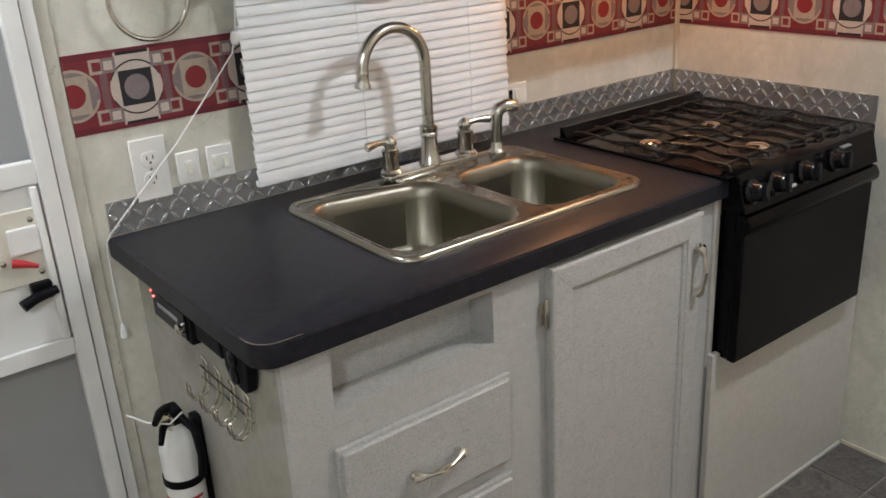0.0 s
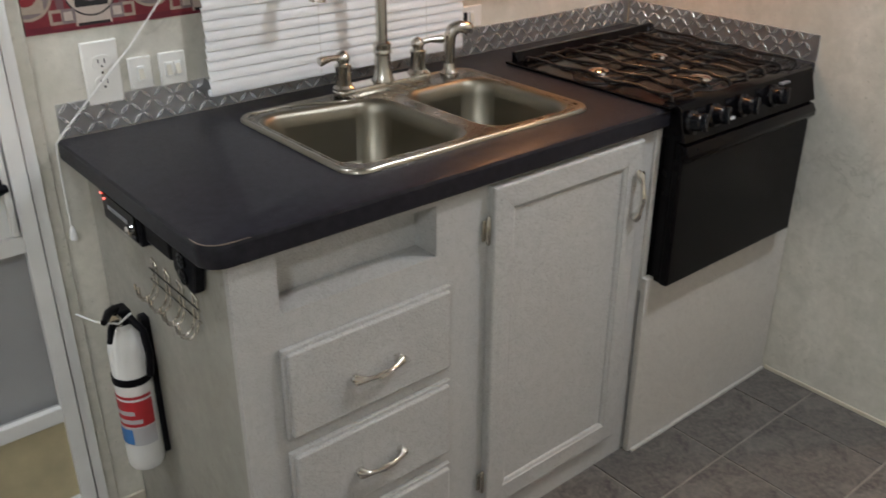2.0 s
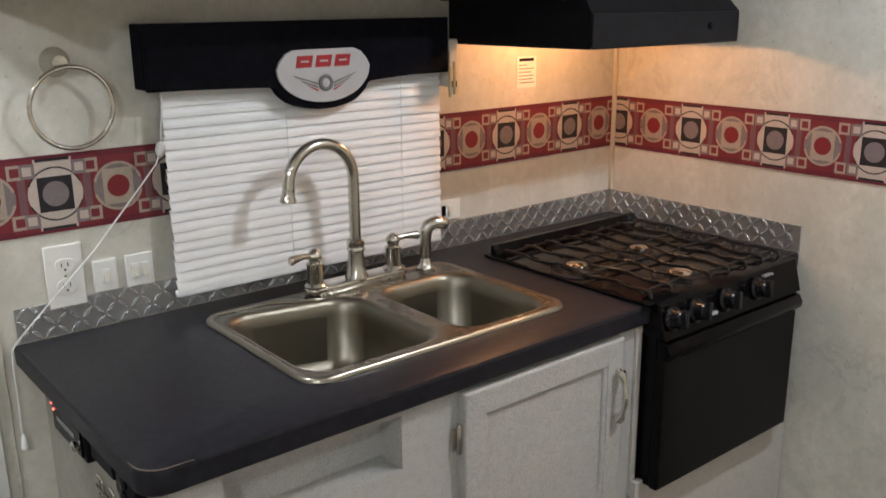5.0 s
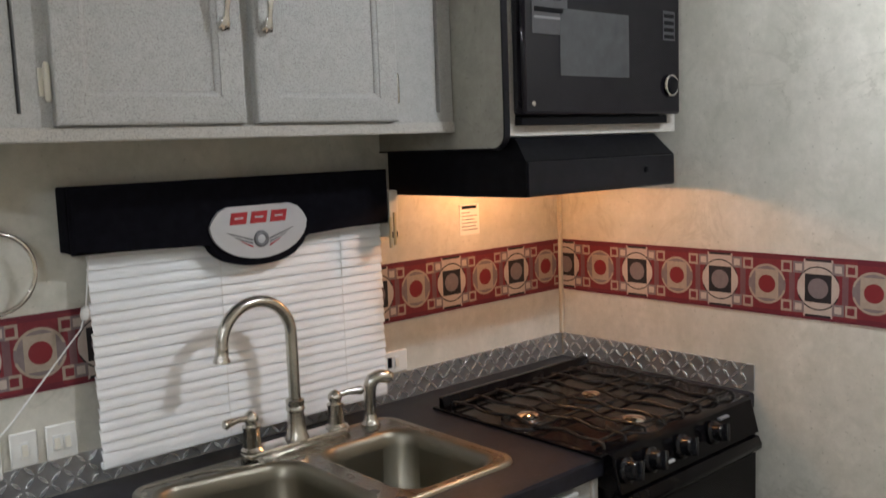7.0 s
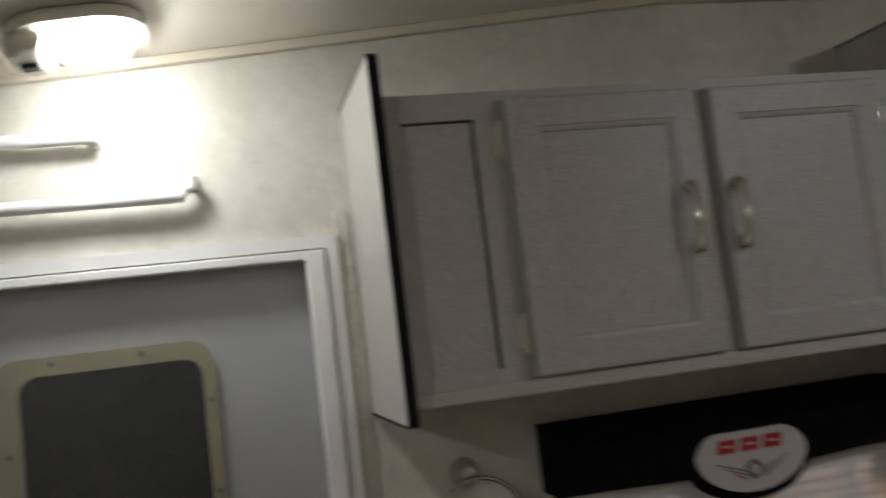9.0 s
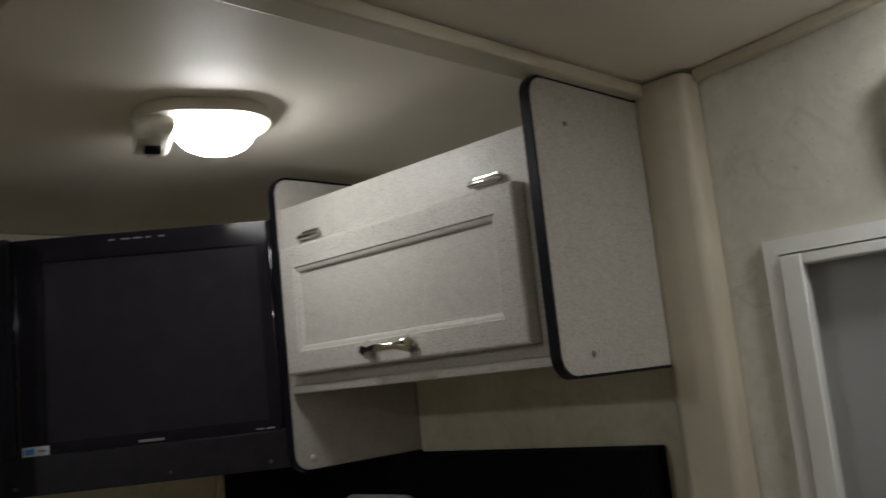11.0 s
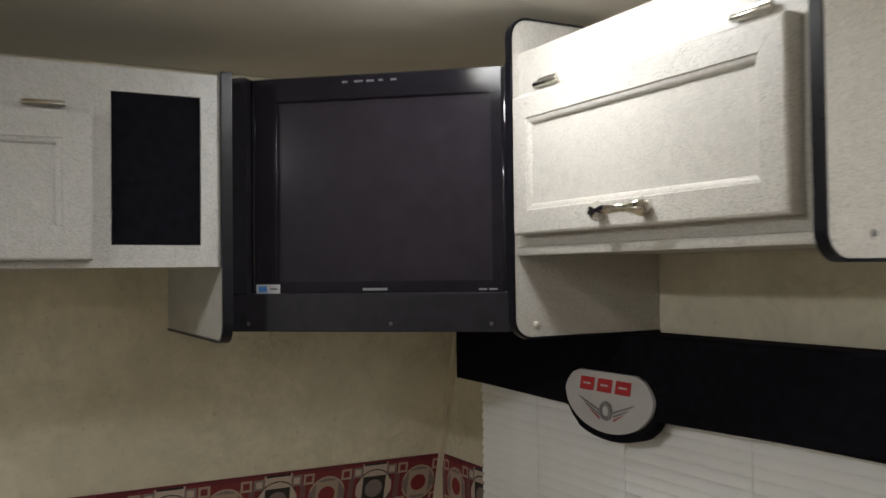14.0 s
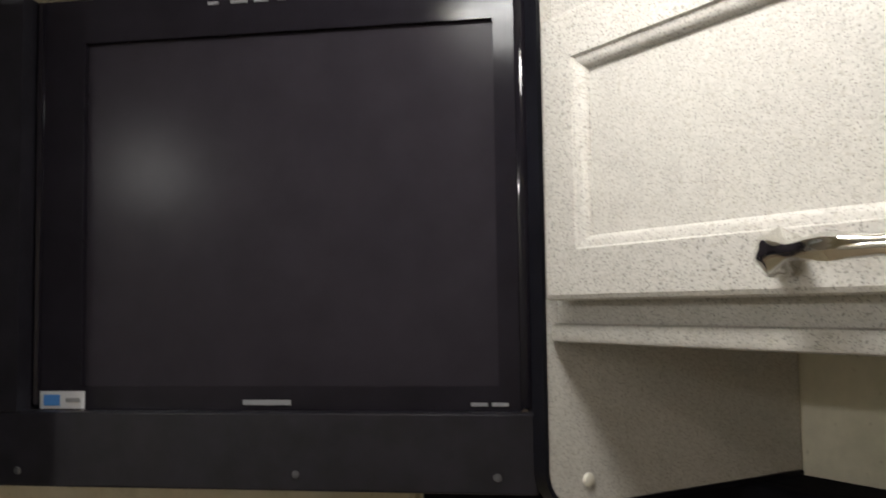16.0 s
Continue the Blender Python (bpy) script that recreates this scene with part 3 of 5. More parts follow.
def panel_door(parent, material, m, w, h, fw=0.058, t=0.020, rec=0.009, label=""):
    """A sunk panel in a mitred frame; x to the right, z up, front towards -y before m turns and moves it."""
    bm = bmesh.new()
    box(bm, fw * 0.6, -(t - rec), fw * 0.6, w - fw * 0.6, -0.002, h - fw * 0.6)
    flip_to(bm, m)
    d = part("door", bm, material, parent, label)
    # across the frame: inset from the outer edge, height of the face
    prof = [(0.0, 0.0), (0.0, t - 0.0045), (0.0014, t - 0.0014), (0.0045, t), (fw - 0.0100, t), (fw - 0.0088, t - 0.0022), (fw - 0.0050, t - 0.0030), (fw - 0.0015, t - 0.0052), (fw, t - 0.0086), (fw, 0.0)]
    for k in range(4):
        bm = bmesh.new()
        rows = []
        for q, (s, o) in ((k, (1, 0)), ((k + 1) % 4, (-1, 0))):
            row = []
            for e, up in prof:
                c = ((e, e), (w - e, e), (w - e, h - e), (e, h - e))[q]
                along = ((1, 0), (0, 1), (-1, 0), (0, -1))[k]
                row.append(bm.verts.new((c[0] + along[0] * s * 0.0002, -up, c[1] + along[1] * s * 0.0002)))
            rows.append(row)
        for a in range(len(prof) - 1):
            bm.faces.new((rows[0][a], rows[0][a + 1], rows[1][a + 1], rows[1][a]))
        bm.faces.new((rows[0][-1], rows[0][0], rows[1][0], rows[1][-1]))
        bm.faces.new(rows[0])
        bm.faces.new(rows[1])
        flip_to(bm, m)
        part("stile" if k % 2 else "rail", bm, material, d)
    return d


def drawer_front(w, h, t=0.018):
    """A slab front with a stepped moulded edge."""
    bm = bmesh.new()
    box(bm, 0, -0.010, 0, w, 0, h, 0.002)
    box(bm, 0.007, -t, 0.007, w - 0.007, -0.006, h - 0.007, 0.004, 3)
    return bm


def pull(bm, a, b, out, rise=0.019, fat=1.25):
    """A bowed pull: fluted trumpet ends, narrow necks and a reeded middle."""
    a, b, out = Vector(a), Vector(b), Vector(out)
    along = (b - a).normalized()
    side = along.cross(out)
    steps, ns = 32, 28
    rows = []
    for k in range(steps + 1):
        s = k / steps
        e = abs(2 * s - 1)
        p = a.lerp(b, s) + out * (0.006 + rise * math.sin(math.pi * s) ** 0.55)
        slope = rise * math.pi * math.cos(math.pi * s) * 0.55 * max(math.sin(math.pi * s), 0.12) ** -0.45 / (b - a).length
        d = (along + out * max(-1.6, min(1.6, slope))).normalized()
        up = side.cross(d)
        flare = max(0, (e - 0.58) / 0.42)
        r = fat * (0.0040 + 0.0016 * max(0, 1 - 2.2 * e) + 0.0064 * flare ** 1.5)
        cut = 0.13 * flare if flare else 0.16 * max(0, 1 - 2.4 * e)
        rows.append([bm.verts.new(p + (side * math.cos(t) + up * math.sin(t)) * r * (1 - cut * (0.5 + 0.5 * math.cos(7 * t)))) for t in [2 * math.pi * i / ns for i in range(ns)]])
    for u, v in zip(rows, rows[1:]):
        for i in range(ns):
            bm.faces.new((u[i], u[(i + 1) % ns], v[(i + 1) % ns], v[i]))
    bm.faces.new(rows[0][::-1])
    bm.faces.new(rows[-1])
    for p in (a, b):
        lathe(bm, [(0.0065 * fat, 0.0), (0.0065 * fat, 0.006), (0.004 * fat, 0.009)], p, out, 14)


def hinge(x, y, z, h=0.06):
    bm = bmesh.new()
    tube(bm, [(x, y, z - h / 2), (x, y, z - h / 2 + 0.004), (x, y, z + h / 2 - 0.004), (x, y, z + h / 2)], [0.003, 0.0052, 0.0052, 0.003], 10)
    box(bm, x - 0.012, y + 0.003, z - h * 0.36, x + 0.002, y + 0.007, z + h * 0.36, 0.001)
    return bm


# ---- kitchen base cabinet ----
def base_cabinet():
    y = -0.600
    c = thing("base_cabinet", "light grey speckled base cabinet with drawers and one door", "cabinet", at=(-1.12, -0.3, 0))
    bm = bmesh.new()
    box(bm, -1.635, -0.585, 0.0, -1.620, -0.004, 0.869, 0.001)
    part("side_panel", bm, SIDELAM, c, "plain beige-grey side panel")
    bm = bmesh.new()
    us = [-1.635, -1.553, -1.228, -1.085, -0.690, -0.600]
    holes = [(-1.553, 0.748, -1.228, 0.848)]
    wall_cells(bm, us, [0.0, 0.748, 0.848, 0.869], holes, "y", y, y + 0.016)
    part("face_frame", bm, LAM, c)
    bm = bmesh.new()
    ring(bm, [(-1.560, 0.741), (-1.221, 0.741), (-1.221, 0.855), (-1.560, 0.855)], [(-1.553, 0.748), (-1.228, 0.748), (-1.228, 0.848), (-1.553, 0.848)], "y", -0.584, -0.536)
    box(bm, -1.560, -0.536, 0.741, -1.221, -0.528, 0.855)
    part("niche", bm, LAM, c, "open recess above the drawers")
    for z0, z1 in ((0.502, 0.684), (0.296, 0.474), (0.090, 0.268)):
        bm = drawer_front(0.362, z1 - z0)
        flip_to(bm, Matrix.Translation((-1.563, y - 0.0005, z0)))
        d = part("drawer_front", bm, LAM, c)
        zm = (z0 + z1) / 2 - 0.012
        bm = bmesh.new()
        pull(bm, (-1.430, y - 0.0185, zm), (-1.334, y - 0.0185, zm + 0.004), (0, -1, 0))
        part("handle", bm, CHROME, d, "ornate chrome pull")
    d = panel_door(c, LAM, Matrix.Translation((-1.104, y - 0.0005, 0.085)), 0.430, 0.770)
    bm = bmesh.new()
    pull(bm, (-0.694, y - 0.0195, 0.785), (-0.694, y - 0.0195, 0.682), (0, -1, 0))
    part("handle", bm, CHROME, d, "ornate chrome pull")
    for z in (0.768, 0.165):
        part("hinge", hinge(-1.110, y - 0.010, z), NICKEL, d)
    part("filler_strip", shape(box, -0.618, -0.607, 0.465, -0.600, -0.590, 0.869, 0.002), LAM2, c)
    return c


base_cabinet()
kick = thing("stove_base_panel", "light grey laminate panel below the stove", "panel", at=(-0.3, -0.61, 0))
part("panel", shape(box, -0.616, -0.622, 0.0, -0.004, -0.606, 0.50, 0.002), LAM2, kick)
part("bead", shape(box, -0.612, -0.632, 0.0, -0.010, -0.623, 0.010, 0.003), LAM2, kick)


# ---- worktop with sink opening ----
SINK = (-1.357, -0.528, -0.735, -0.100)
def worktop():
    w = thing("worktop", "charcoal laminate worktop with a rounded front corner", "worktop", at=(-1.1, -0.3, 0.87))

    def edge(d):
        r = rrect(-1.676 + d, -0.622 + d, -0.4, -0.001 - d, 0.040 - d, 8, (1, 0, 0, 0))[:9]
        return r + [(-0.600 - d, -0.622 + d), (-0.600 - d, -0.135 + d), (-0.066 + d, -0.135 + d), (-0.066 + d, -0.612 + d), (-0.003 - d, -0.612 + d), (-0.003 - d, -0.001 - d), (-1.676 + d, -0.001 - d)]

    bm = bmesh.new()
    s = rrect(SINK[0] + 0.014, SINK[1] + 0.014, SINK[2] - 0.014, SINK[3] - 0.014, 0.034, 4)
    rows = [[bm.verts.new((u, v, z)) for u, v in edge(d)] for d, z in ((0.002, 0.868), (0.0, 0.872), (0.0, TOP - 0.008), (0.0025, TOP - 0.0025), (0.008, TOP))]
    for a, b in zip(rows, rows[1:]):
        for k in range(len(a)):
            bm.faces.new((a[k], a[(k + 1) % len(a)], b[(k + 1) % len(a)], b[k]))
    hole = [bm.verts.new((u, v, TOP)) for u, v in s]
    low = [bm.verts.new((u, v, 0.868)) for u, v in s]
    for k in range(len(hole)):
        bm.faces.new((hole[k], hole[(k + 1) % len(hole)], low[(k + 1) % len(hole)], low[k]))
    for a, b in ((rows[-1], hole), (rows[0], low)):
        es = [bm.edges.get((q[k], q[(k + 1) % len(q)])) for q in (a, b) for k in range(len(q))]
        bmesh.ops.triangle_fill(bm, edges=es, use_beauty=True)
    slab = part("slab", bm, COUNTER, w)
    wear = [(u, v, TOP - 0.0022) for u, v in rrect(-1.676 + 0.002, -0.622 + 0.002, -0.4, 0.0, 0.038, 8, (1, 0, 0, 0))[:9]]
    wear = [(-1.6742, -0.565, TOP - 0.003)] + wear + [(-1.60, -0.6202, TOP - 0.0026)]
    part("worn_edge", shape(tube, wear, [0.0003] + [0.0008] * (len(wear) - 2) + [0.0003], 6), TAN, slab, "worn brown edge of the laminate")


worktop()


def tread_strip(name, label, axis, a, b):
    """Diamond plate: a thin sheet with raised lozenges in two leanings."""
    s = thing(name, label, "backsplash", at=(a, 0, TOP))
    z0, z1 = TOP + 0.001, TOP + 0.066
    bm = bmesh.new()
    if axis == "x":
        box(bm, a, -0.004, z0, b, -0.0008, z1, 0.0008)
    else:
        box(bm, -0.004, b, z0, -0.0008, a, z1, 0.0008)
    part("sheet", bm, PLATE, s)
    lo = bmesh.new()
    prism(lo, [(0.0128 * math.cos(t), 0.0036 * math.sin(t) * (1 if abs(math.cos(t)) < 0.99 else 0.6)) for t in [2 * math.pi * k / 12 for k in range(12)]], "y", 0.0006, -0.0020, 0.0009, 1)
    me = finish(lo, "tread", TREAD, 60)
    n = int(abs(b - a) / 0.0235)
    for i in range(n):
        for j, z in enumerate((z0 + 0.0095, z0 + 0.0330, z0 + 0.0560)):
            lean = 45 if (i + j) % 2 else -45
            w = a + math.copysign(0.0235, b - a) * (i + 0.5)
            ob = new("tread", me)
            ob.parent = s
            ob.matrix_parent_inverse = s.matrix_basis.inverted()
            ob.matrix_basis = pose(w, -0.004, z, 0, lean, 0) if axis == "x" else pose(-0.004, w, z, 0, 0, -90) @ pose(0, 0, 0, 0, lean, 0)


def sink():
    s = thing("sink", "stainless double-bowl drop-in kitchen sink", "sink", at=(-1.04, -0.31, TOP))
    x0, y0, x1, y1 = SINK
    bowls = ((-1.334, -0.496, -1.045, -0.174), (-0.998, -0.498, -0.761, -0.190))
    z = TOP + 0.006
    bm = bmesh.new()
    ri = rrect(x0 + 0.013, y0 + 0.013, x1 - 0.013, y1 - 0.013, 0.037, 8)
    prev = None
    for d, h in ((0.0, TOP + 0.0004), (0.0008, TOP + 0.0042), (0.0032, z + 0.0018), (0.0055, z + 0.0030), (0.0080, z + 0.0024), (0.0105, z + 0.0008), (0.013, z)):
        row = [bm.verts.new((u, v, h)) for u, v in rrect(x0 + d, y0 + d, x1 - d, y1 - d, 0.045 - d * 0.62, 8)]
        if prev:
            for k in range(len(row)):
                bm.faces.new((prev[k], prev[(k + 1) % len(row)], row[(k + 1) % len(row)], row[k]))
        prev = row
    part("rim", bm, STEEL, s, sharp=85)
    # deck between rim and bowls
    def warp(u, v):
        """The large bowl reaches farther back at its outer end."""
        s = min(1, max(0, (-1.130 - u) / 0.095))
        return u, v + (0.034 * s * s * (3 - 2 * s) if v > -0.26 and u < -1.0 else 0)

    bm = bmesh.new()
    es = []
    for loop in [ri] + [[warp(*q) for q in rrect(b[0] - 0.005, b[1] - 0.005, b[2] + 0.005, b[3] + 0.005, 0.058, 8)] for b in bowls]:
        vs = [bm.verts.new((u, v, z)) for u, v in loop]
        es += [bm.edges.new((vs[k], vs[(k + 1) % len(vs)])) for k in range(len(vs))]
    bmesh.ops.triangle_fill(bm, edges=es, use_beauty=True)
    part("deck", bm, STEEL_DIM, s)
    bm = bmesh.new()
    tube(bm, [(-1.338, -0.114, z), (-1.328, -0.112, z + 0.001), (-1.26, -0.116, z + 0.001), (-1.215, -0.120, z + 0.001), (-1.180, -0.134, z + 0.001), (-1.152, -0.152, z + 0.001), (-1.128, -0.160, z + 0.001), (-1.10, -0.162, z)], [0.001, 0.0028, 0.0028, 0.0028, 0.0028, 0.0028, 0.0026, 0.001], 10)
    part("ridge", bm, STEEL, s, sharp=85)
    for b in bowls:
        bm = bmesh.new()
        rows = ((-0.005, z, 0.058), (-0.002, z - 0.0006, 0.058), (0.0015, z - 0.0026, 0.057), (0.005, z - 0.0064, 0.056), (0.008, z - 0.013, 0.055), (0.012, z - 0.032, 0.055), (0.020, z - 0.125, 0.055), (0.040, z - 0.150, 0.050), (0.085, z - 0.156, 0.03))
        prev = None
        for inset, h, r in rows:
            row = [bm.verts.new((*warp(u, v), h)) for u, v in rrect(b[0] + inset, b[1] + inset, b[2] - inset, b[3] - inset, r, 8)]
            if prev:
                for k in range(len(row)):
                    bm.faces.new((prev[k], prev[(k + 1) % len(row)], row[(k + 1) % len(row)], row[k]))
            prev = row
        bm.faces.new(prev)
        bw = part("bowl", bm, BASIN, s, sharp=85)
        cx, cy = (b[0] + b[2]) / 2, (b[1] + b[3]) / 2
        part("drain", shape(lathe, [(0.038, 0.0), (0.040, 0.003), (0.030, 0.004), (0.026, 0.001), (0.004, 0.001)], (cx, cy, z - 0.156), (0, 0, 1), 28), CHROME, bw)


sink()


def faucet():
    f = thing("kitchen_faucet", "brushed nickel high-arc faucet with two lever handles", "faucet", at=(-0.995, -0.128, TOP))
    z = TOP + 0.0065
    y, xc = -0.128, -0.996
    bm = bmesh.new()
    prism(bm, rrect(-1.126, y - 0.024, -0.866, y + 0.024, 0.022, 6), "z", z, z + 0.018, 0.007, 3)
    part("base_plate", bm, CHROME, f, "polished base plate")
    bm = bmesh.new()
    pts = [(xc, y, z + 0.01), (xc, y, z + 0.13), (xc, y, z + 0.20)]
    R = 0.0815
    cx, cz = xc - R, z + 0.238
    for k in range(0, 25):
        a = radians(k * 7.4)
        pts.append((cx + R * math.cos(a), y - 0.010 * (k / 24), cz + R * math.sin(a)))
    tube(bm, pts, [0.0125] * 3 + [0.0122] * 25, 16)
    part("spout", bm, NICKEL, f)
    p, q = Vector(pts[-1]), Vector(pts[-2])
    part("aerator", shape(lathe, [(0.0125, -0.004), (0.0132, 0.0), (0.0132, 0.006), (0.0126, 0.008), (0.0140, 0.020), (0.0170, 0.026), (0.0170, 0.031), (0.0135, 0.032)], p, p - q, 20), NICKEL, f)
    part("collar", shape(lathe, [(0.026, 0.0), (0.026, 0.006), (0.0225, 0.012), (0.0190, 0.036), (0.0172, 0.058), (0.0172, 0.062), (0.0200, 0.065), (0.0200, 0.070), (0.0178, 0.073), (0.0195, 0.078), (0.0195, 0.086), (0.0145, 0.090)], (xc, y, z + 0.014), (0, 0, 1), 24), NICKEL, f)
    for x, lean in ((-1.101, -1), (-0.896, 1)):
        h = part("handle_body", shape(lathe, [(0.024, 0.0), (0.024, 0.006), (0.0185, 0.012), (0.0165, 0.046), (0.0185, 0.049), (0.0185, 0.055), (0.0125, 0.058), (0.0125, 0.061), (0.0155, 0.066), (0.0155, 0.073), (0.011, 0.080), (0.006, 0.084), (0.002, 0.086)], (x, y, z + 0.014), (0, 0, 1), 22), NICKEL, f)
        bm = bmesh.new()
        tube(bm, [(x, y, z + 0.084), (x + lean * 0.014, y - 0.002, z + 0.087), (x + lean * 0.032, y - 0.005, z + 0.089), (x + lean * 0.052, y - 0.008, z + 0.088), (x + lean * 0.062, y - 0.010, z + 0.087), (x + lean * 0.065, y - 0.010, z + 0.087)], [0.0075, 0.0068, 0.0065, 0.0088, 0.0102, 0.0080], 14)
        part("lever", bm, NICKEL, h)
    xs = -0.808
    s = thing("sink_sprayer", "brushed nickel side sprayer on the sink deck", "sprayer", at=(xs, -0.135, TOP))
    part("socket", shape(lathe, [(0.022, 0.0), (0.022, 0.005), (0.017, 0.010), (0.015, 0.016), (0.012, 0.03)], (xs, -0.135, z), (0, 0, 1), 20), NICKEL, s)
    bm = bmesh.new()
    tube(bm, [(xs, -0.135, z + 0.02), (xs, -0.135, z + 0.070), (xs + 0.001, -0.136, z + 0.090), (xs + 0.008, -0.138, z + 0.104), (xs + 0.024, -0.143, z + 0.110), (xs + 0.044, -0.149, z + 0.105), (xs + 0.050, -0.151, z + 0.102)], [0.0125, 0.0135, 0.0145, 0.0155, 0.0150, 0.0145, 0.0120], 16)
    part("head", bm, NICKEL, s)


faucet()


# ---- stove ----
def stove():
    s = thing("gas_stove", "black enamel three-burner gas stove with oven", "stove", at=(-0.32, -0.4, 0.48))
    x0, x1 = -0.596, -0.074
    f = -0.660
    bm = bmesh.new()
    box(bm, x0 + 0.004, f + 0.022, 0.49, x1, -0.10, 0.900, 0.003)
    part("body", bm, GLOSS, s)
    bm = bmesh.new()
    box(bm, x0 - 0.028, -0.632, 0.9105, x1 + 0.014, -0.132, 0.9165, 0.0025, 3)
    top = part("cooktop", bm, GLOSS, s)
    part("back_guard", shape(prism, [(-0.158, 0.916), (-0.136, 0.916), (-0.136, 0.938), (-0.146, 0.938)], "x", x0 - 0.010, x1 + 0.010, 0.003), GLOSS, s)
    # sloping control panel
    part("control_panel", shape(prism, [(f - 0.004, 0.838), (f + 0.06, 0.838), (f + 0.06, 0.919), (f + 0.030, 0.919), (f + 0.016, 0.913)], "x", x0 - 0.004, x1 + 0.002, 0.004), GLOSS, s)
    slope = Vector((0, -0.975, 0.22)).normalized()
    for x in (-0.570, -0.490, -0.380, -0.258):
        c = Vector((x, f + 0.003, 0.880))
        k = part("knob", shape(lathe, [(0.026, 0.0), (0.026, 0.004), (0.020, 0.008), (0.018, 0.026), (0.015, 0.029), (0.004, 0.030)], c, slope, 24), KNOB, s)
        bm = bmesh.new()
        box(bm, -0.0045, -0.040, -0.019, 0.0045, -0.024, 0.019, 0.003)
        flip_to(bm, Matrix.Translation(c) @ Matrix.Rotation(radians(-12.5), 4, "X") @ Matrix.Rotation(radians(20), 4, "Y"))
        part("grip", bm, KNOB, k)
    part("badge", shape(box, -0.226, f + 0.004, 0.899, -0.190, f + 0.014, 0.903), GREYPRINT, s)
    part("mark", shape(box, -0.435, f - 0.003, 0.858, -0.415, f + 0.004, 0.863), SILVER, s)
    # oven door and handle
    bm = bmesh.new()
    box(bm, x0 + 0.002, f, 0.487, x1 - 0.002, f + 0.024, 0.792, 0.006, 3)
    d = part("oven_door", bm, GLOSS, s)
    bm = bmesh.new()
    prism(bm, [(f - 0.015, 0.814), (f - 0.014, 0.802), (f - 0.002, 0.790), (f + 0.02, 0.790), (f + 0.02, 0.836), (f - 0.006, 0.830)], "x", x0 + 0.002, x1 - 0.002, 0.004)
    part("handle", bm, GLOSS, d)
    # burners and grates
    for x, y, r in ((-0.556, -0.378, 0.040), (-0.335, -0.378, 0.036), (-0.424, -0.566, 0.042)):
        b = part("burner", shape(lathe, [(r * 1.5, 0.0), (r * 1.45, 0.004), (r, 0.006), (r * 0.95, 0.009), (r * 0.6, 0.012)], (x, y, 0.9165), (0, 0, 1), 30), IRON, top)
        part("burner_cap", shape(lathe, [(r * 0.62, 0.0), (r * 0.60, 0.005), (r * 0.42, 0.009), (r * 0.1, 0.010)], (x, y, 0.9282), (0, 0, 1), 26), CHROME, b)
    for k in range(8):
        x = -0.590 + k * 0.0695
        bm = bmesh.new()
        pts = [(x, -0.168, 0.917), (x, -0.175, 0.929)]
        for j in range(1, 20):
            yy = -0.172 - j * 0.0225
            wob = 0.011 * math.sin(j * 0.95 + k * 1.3) if 2 < j < 18 else 0
            pts.append((x + wob, yy, 0.931))
        pts += [(x, -0.612, 0.929), (x, -0.616, 0.917)]
        tube(bm, pts, 0.0038, 8)
        part("grate_bar", bm, IRON, top)
    for y in (-0.19, -0.345, -0.44, -0.595):
        bm = bmesh.new()
        tube(bm, [(-0.605, y, 0.927), (-0.45, y + 0.008, 0.928), (-0.32, y - 0.006, 0.928), (-0.2, y + 0.006, 0.928), (-0.085, y, 0.927)], 0.0034, 8)
        part("grate_bar", bm, IRON, top)


stove()


# ---- wall plates ----
def wall_plate(name, label, x0, x1, z0, z1, kind):
    p = thing(name, label, "switch" if kind != "outlet" else "socket", at=(x0, 0, z0))
    pl = part("plate", shape(box, x0, -0.0068, z0, x1, -0.0006, z1, 0.003, 3), PLATEWHITE, p)
    xm, zm = (x0 + x1) / 2, (z0 + z1) / 2
    if kind == "outlet":
        for dz in (0.020, -0.020):
            o = part("receptacle", shape(prism, rrect(xm - 0.017, zm + dz - 0.014, xm + 0.017, zm + dz + 0.014, 0.010), "y", -0.0066, -0.0088, 0.0008, 1), PLATEWHITE, p)
            for dx, w in ((-0.006, 0.0018), (0.006, 0.0018)):
                part("slot", shape(box, xm + dx - w / 2, -0.0092, zm + dz - 0.001, xm + dx + w / 2, -0.0086, zm + dz + 0.007), BLACK, o)
            part("slot", shape(box, xm - 0.002, -0.0092, zm + dz - 0.009, xm + 0.002, -0.0086, zm + dz - 0.005), BLACK, o)
        part("screw", shape(lathe, [(0.003, 0.0), (0.002, 0.001)], (xm, -0.0066, zm), (0, -1, 0), 8), NICKEL, p)
    else:
        if kind == "dark":
            part("slot", shape(box, xm - 0.026, -0.0088, zm - 0.013, xm - 0.014, -0.0064, zm + 0.013, 0.001), BLACK, p)
        k = 2 if kind == "two" else 1
        for i in range(k):
            xs = xm + (i - (k - 1) / 2) * 0.019
            r = part("rocker_frame", shape(box, xs - 0.0075, -0.0092, zm - 0.016, xs + 0.0075, -0.0064, zm + 0.014, 0.001), WHITE, p)
            part("rocker", shape(prism, [(-0.0135, zm - 0.011), (-0.0085, zm - 0.012), (-0.0085, zm + 0.009), (-0.0098, zm + 0.009)], "x", xs - 0.005, xs + 0.005), IVORY, r)


wall_plate("wall_outlet", "ivory double wall outlet above the worktop", -1.606, -1.535, 0.962, 1.084, "outlet")
wall_plate("light_switch", "small ivory single rocker switch", -1.520, -1.472, 0.977, 1.042, "one")
wall_plate("light_switch", "small ivory double rocker switch", -1.457, -1.401, 0.975, 1.042, "two")
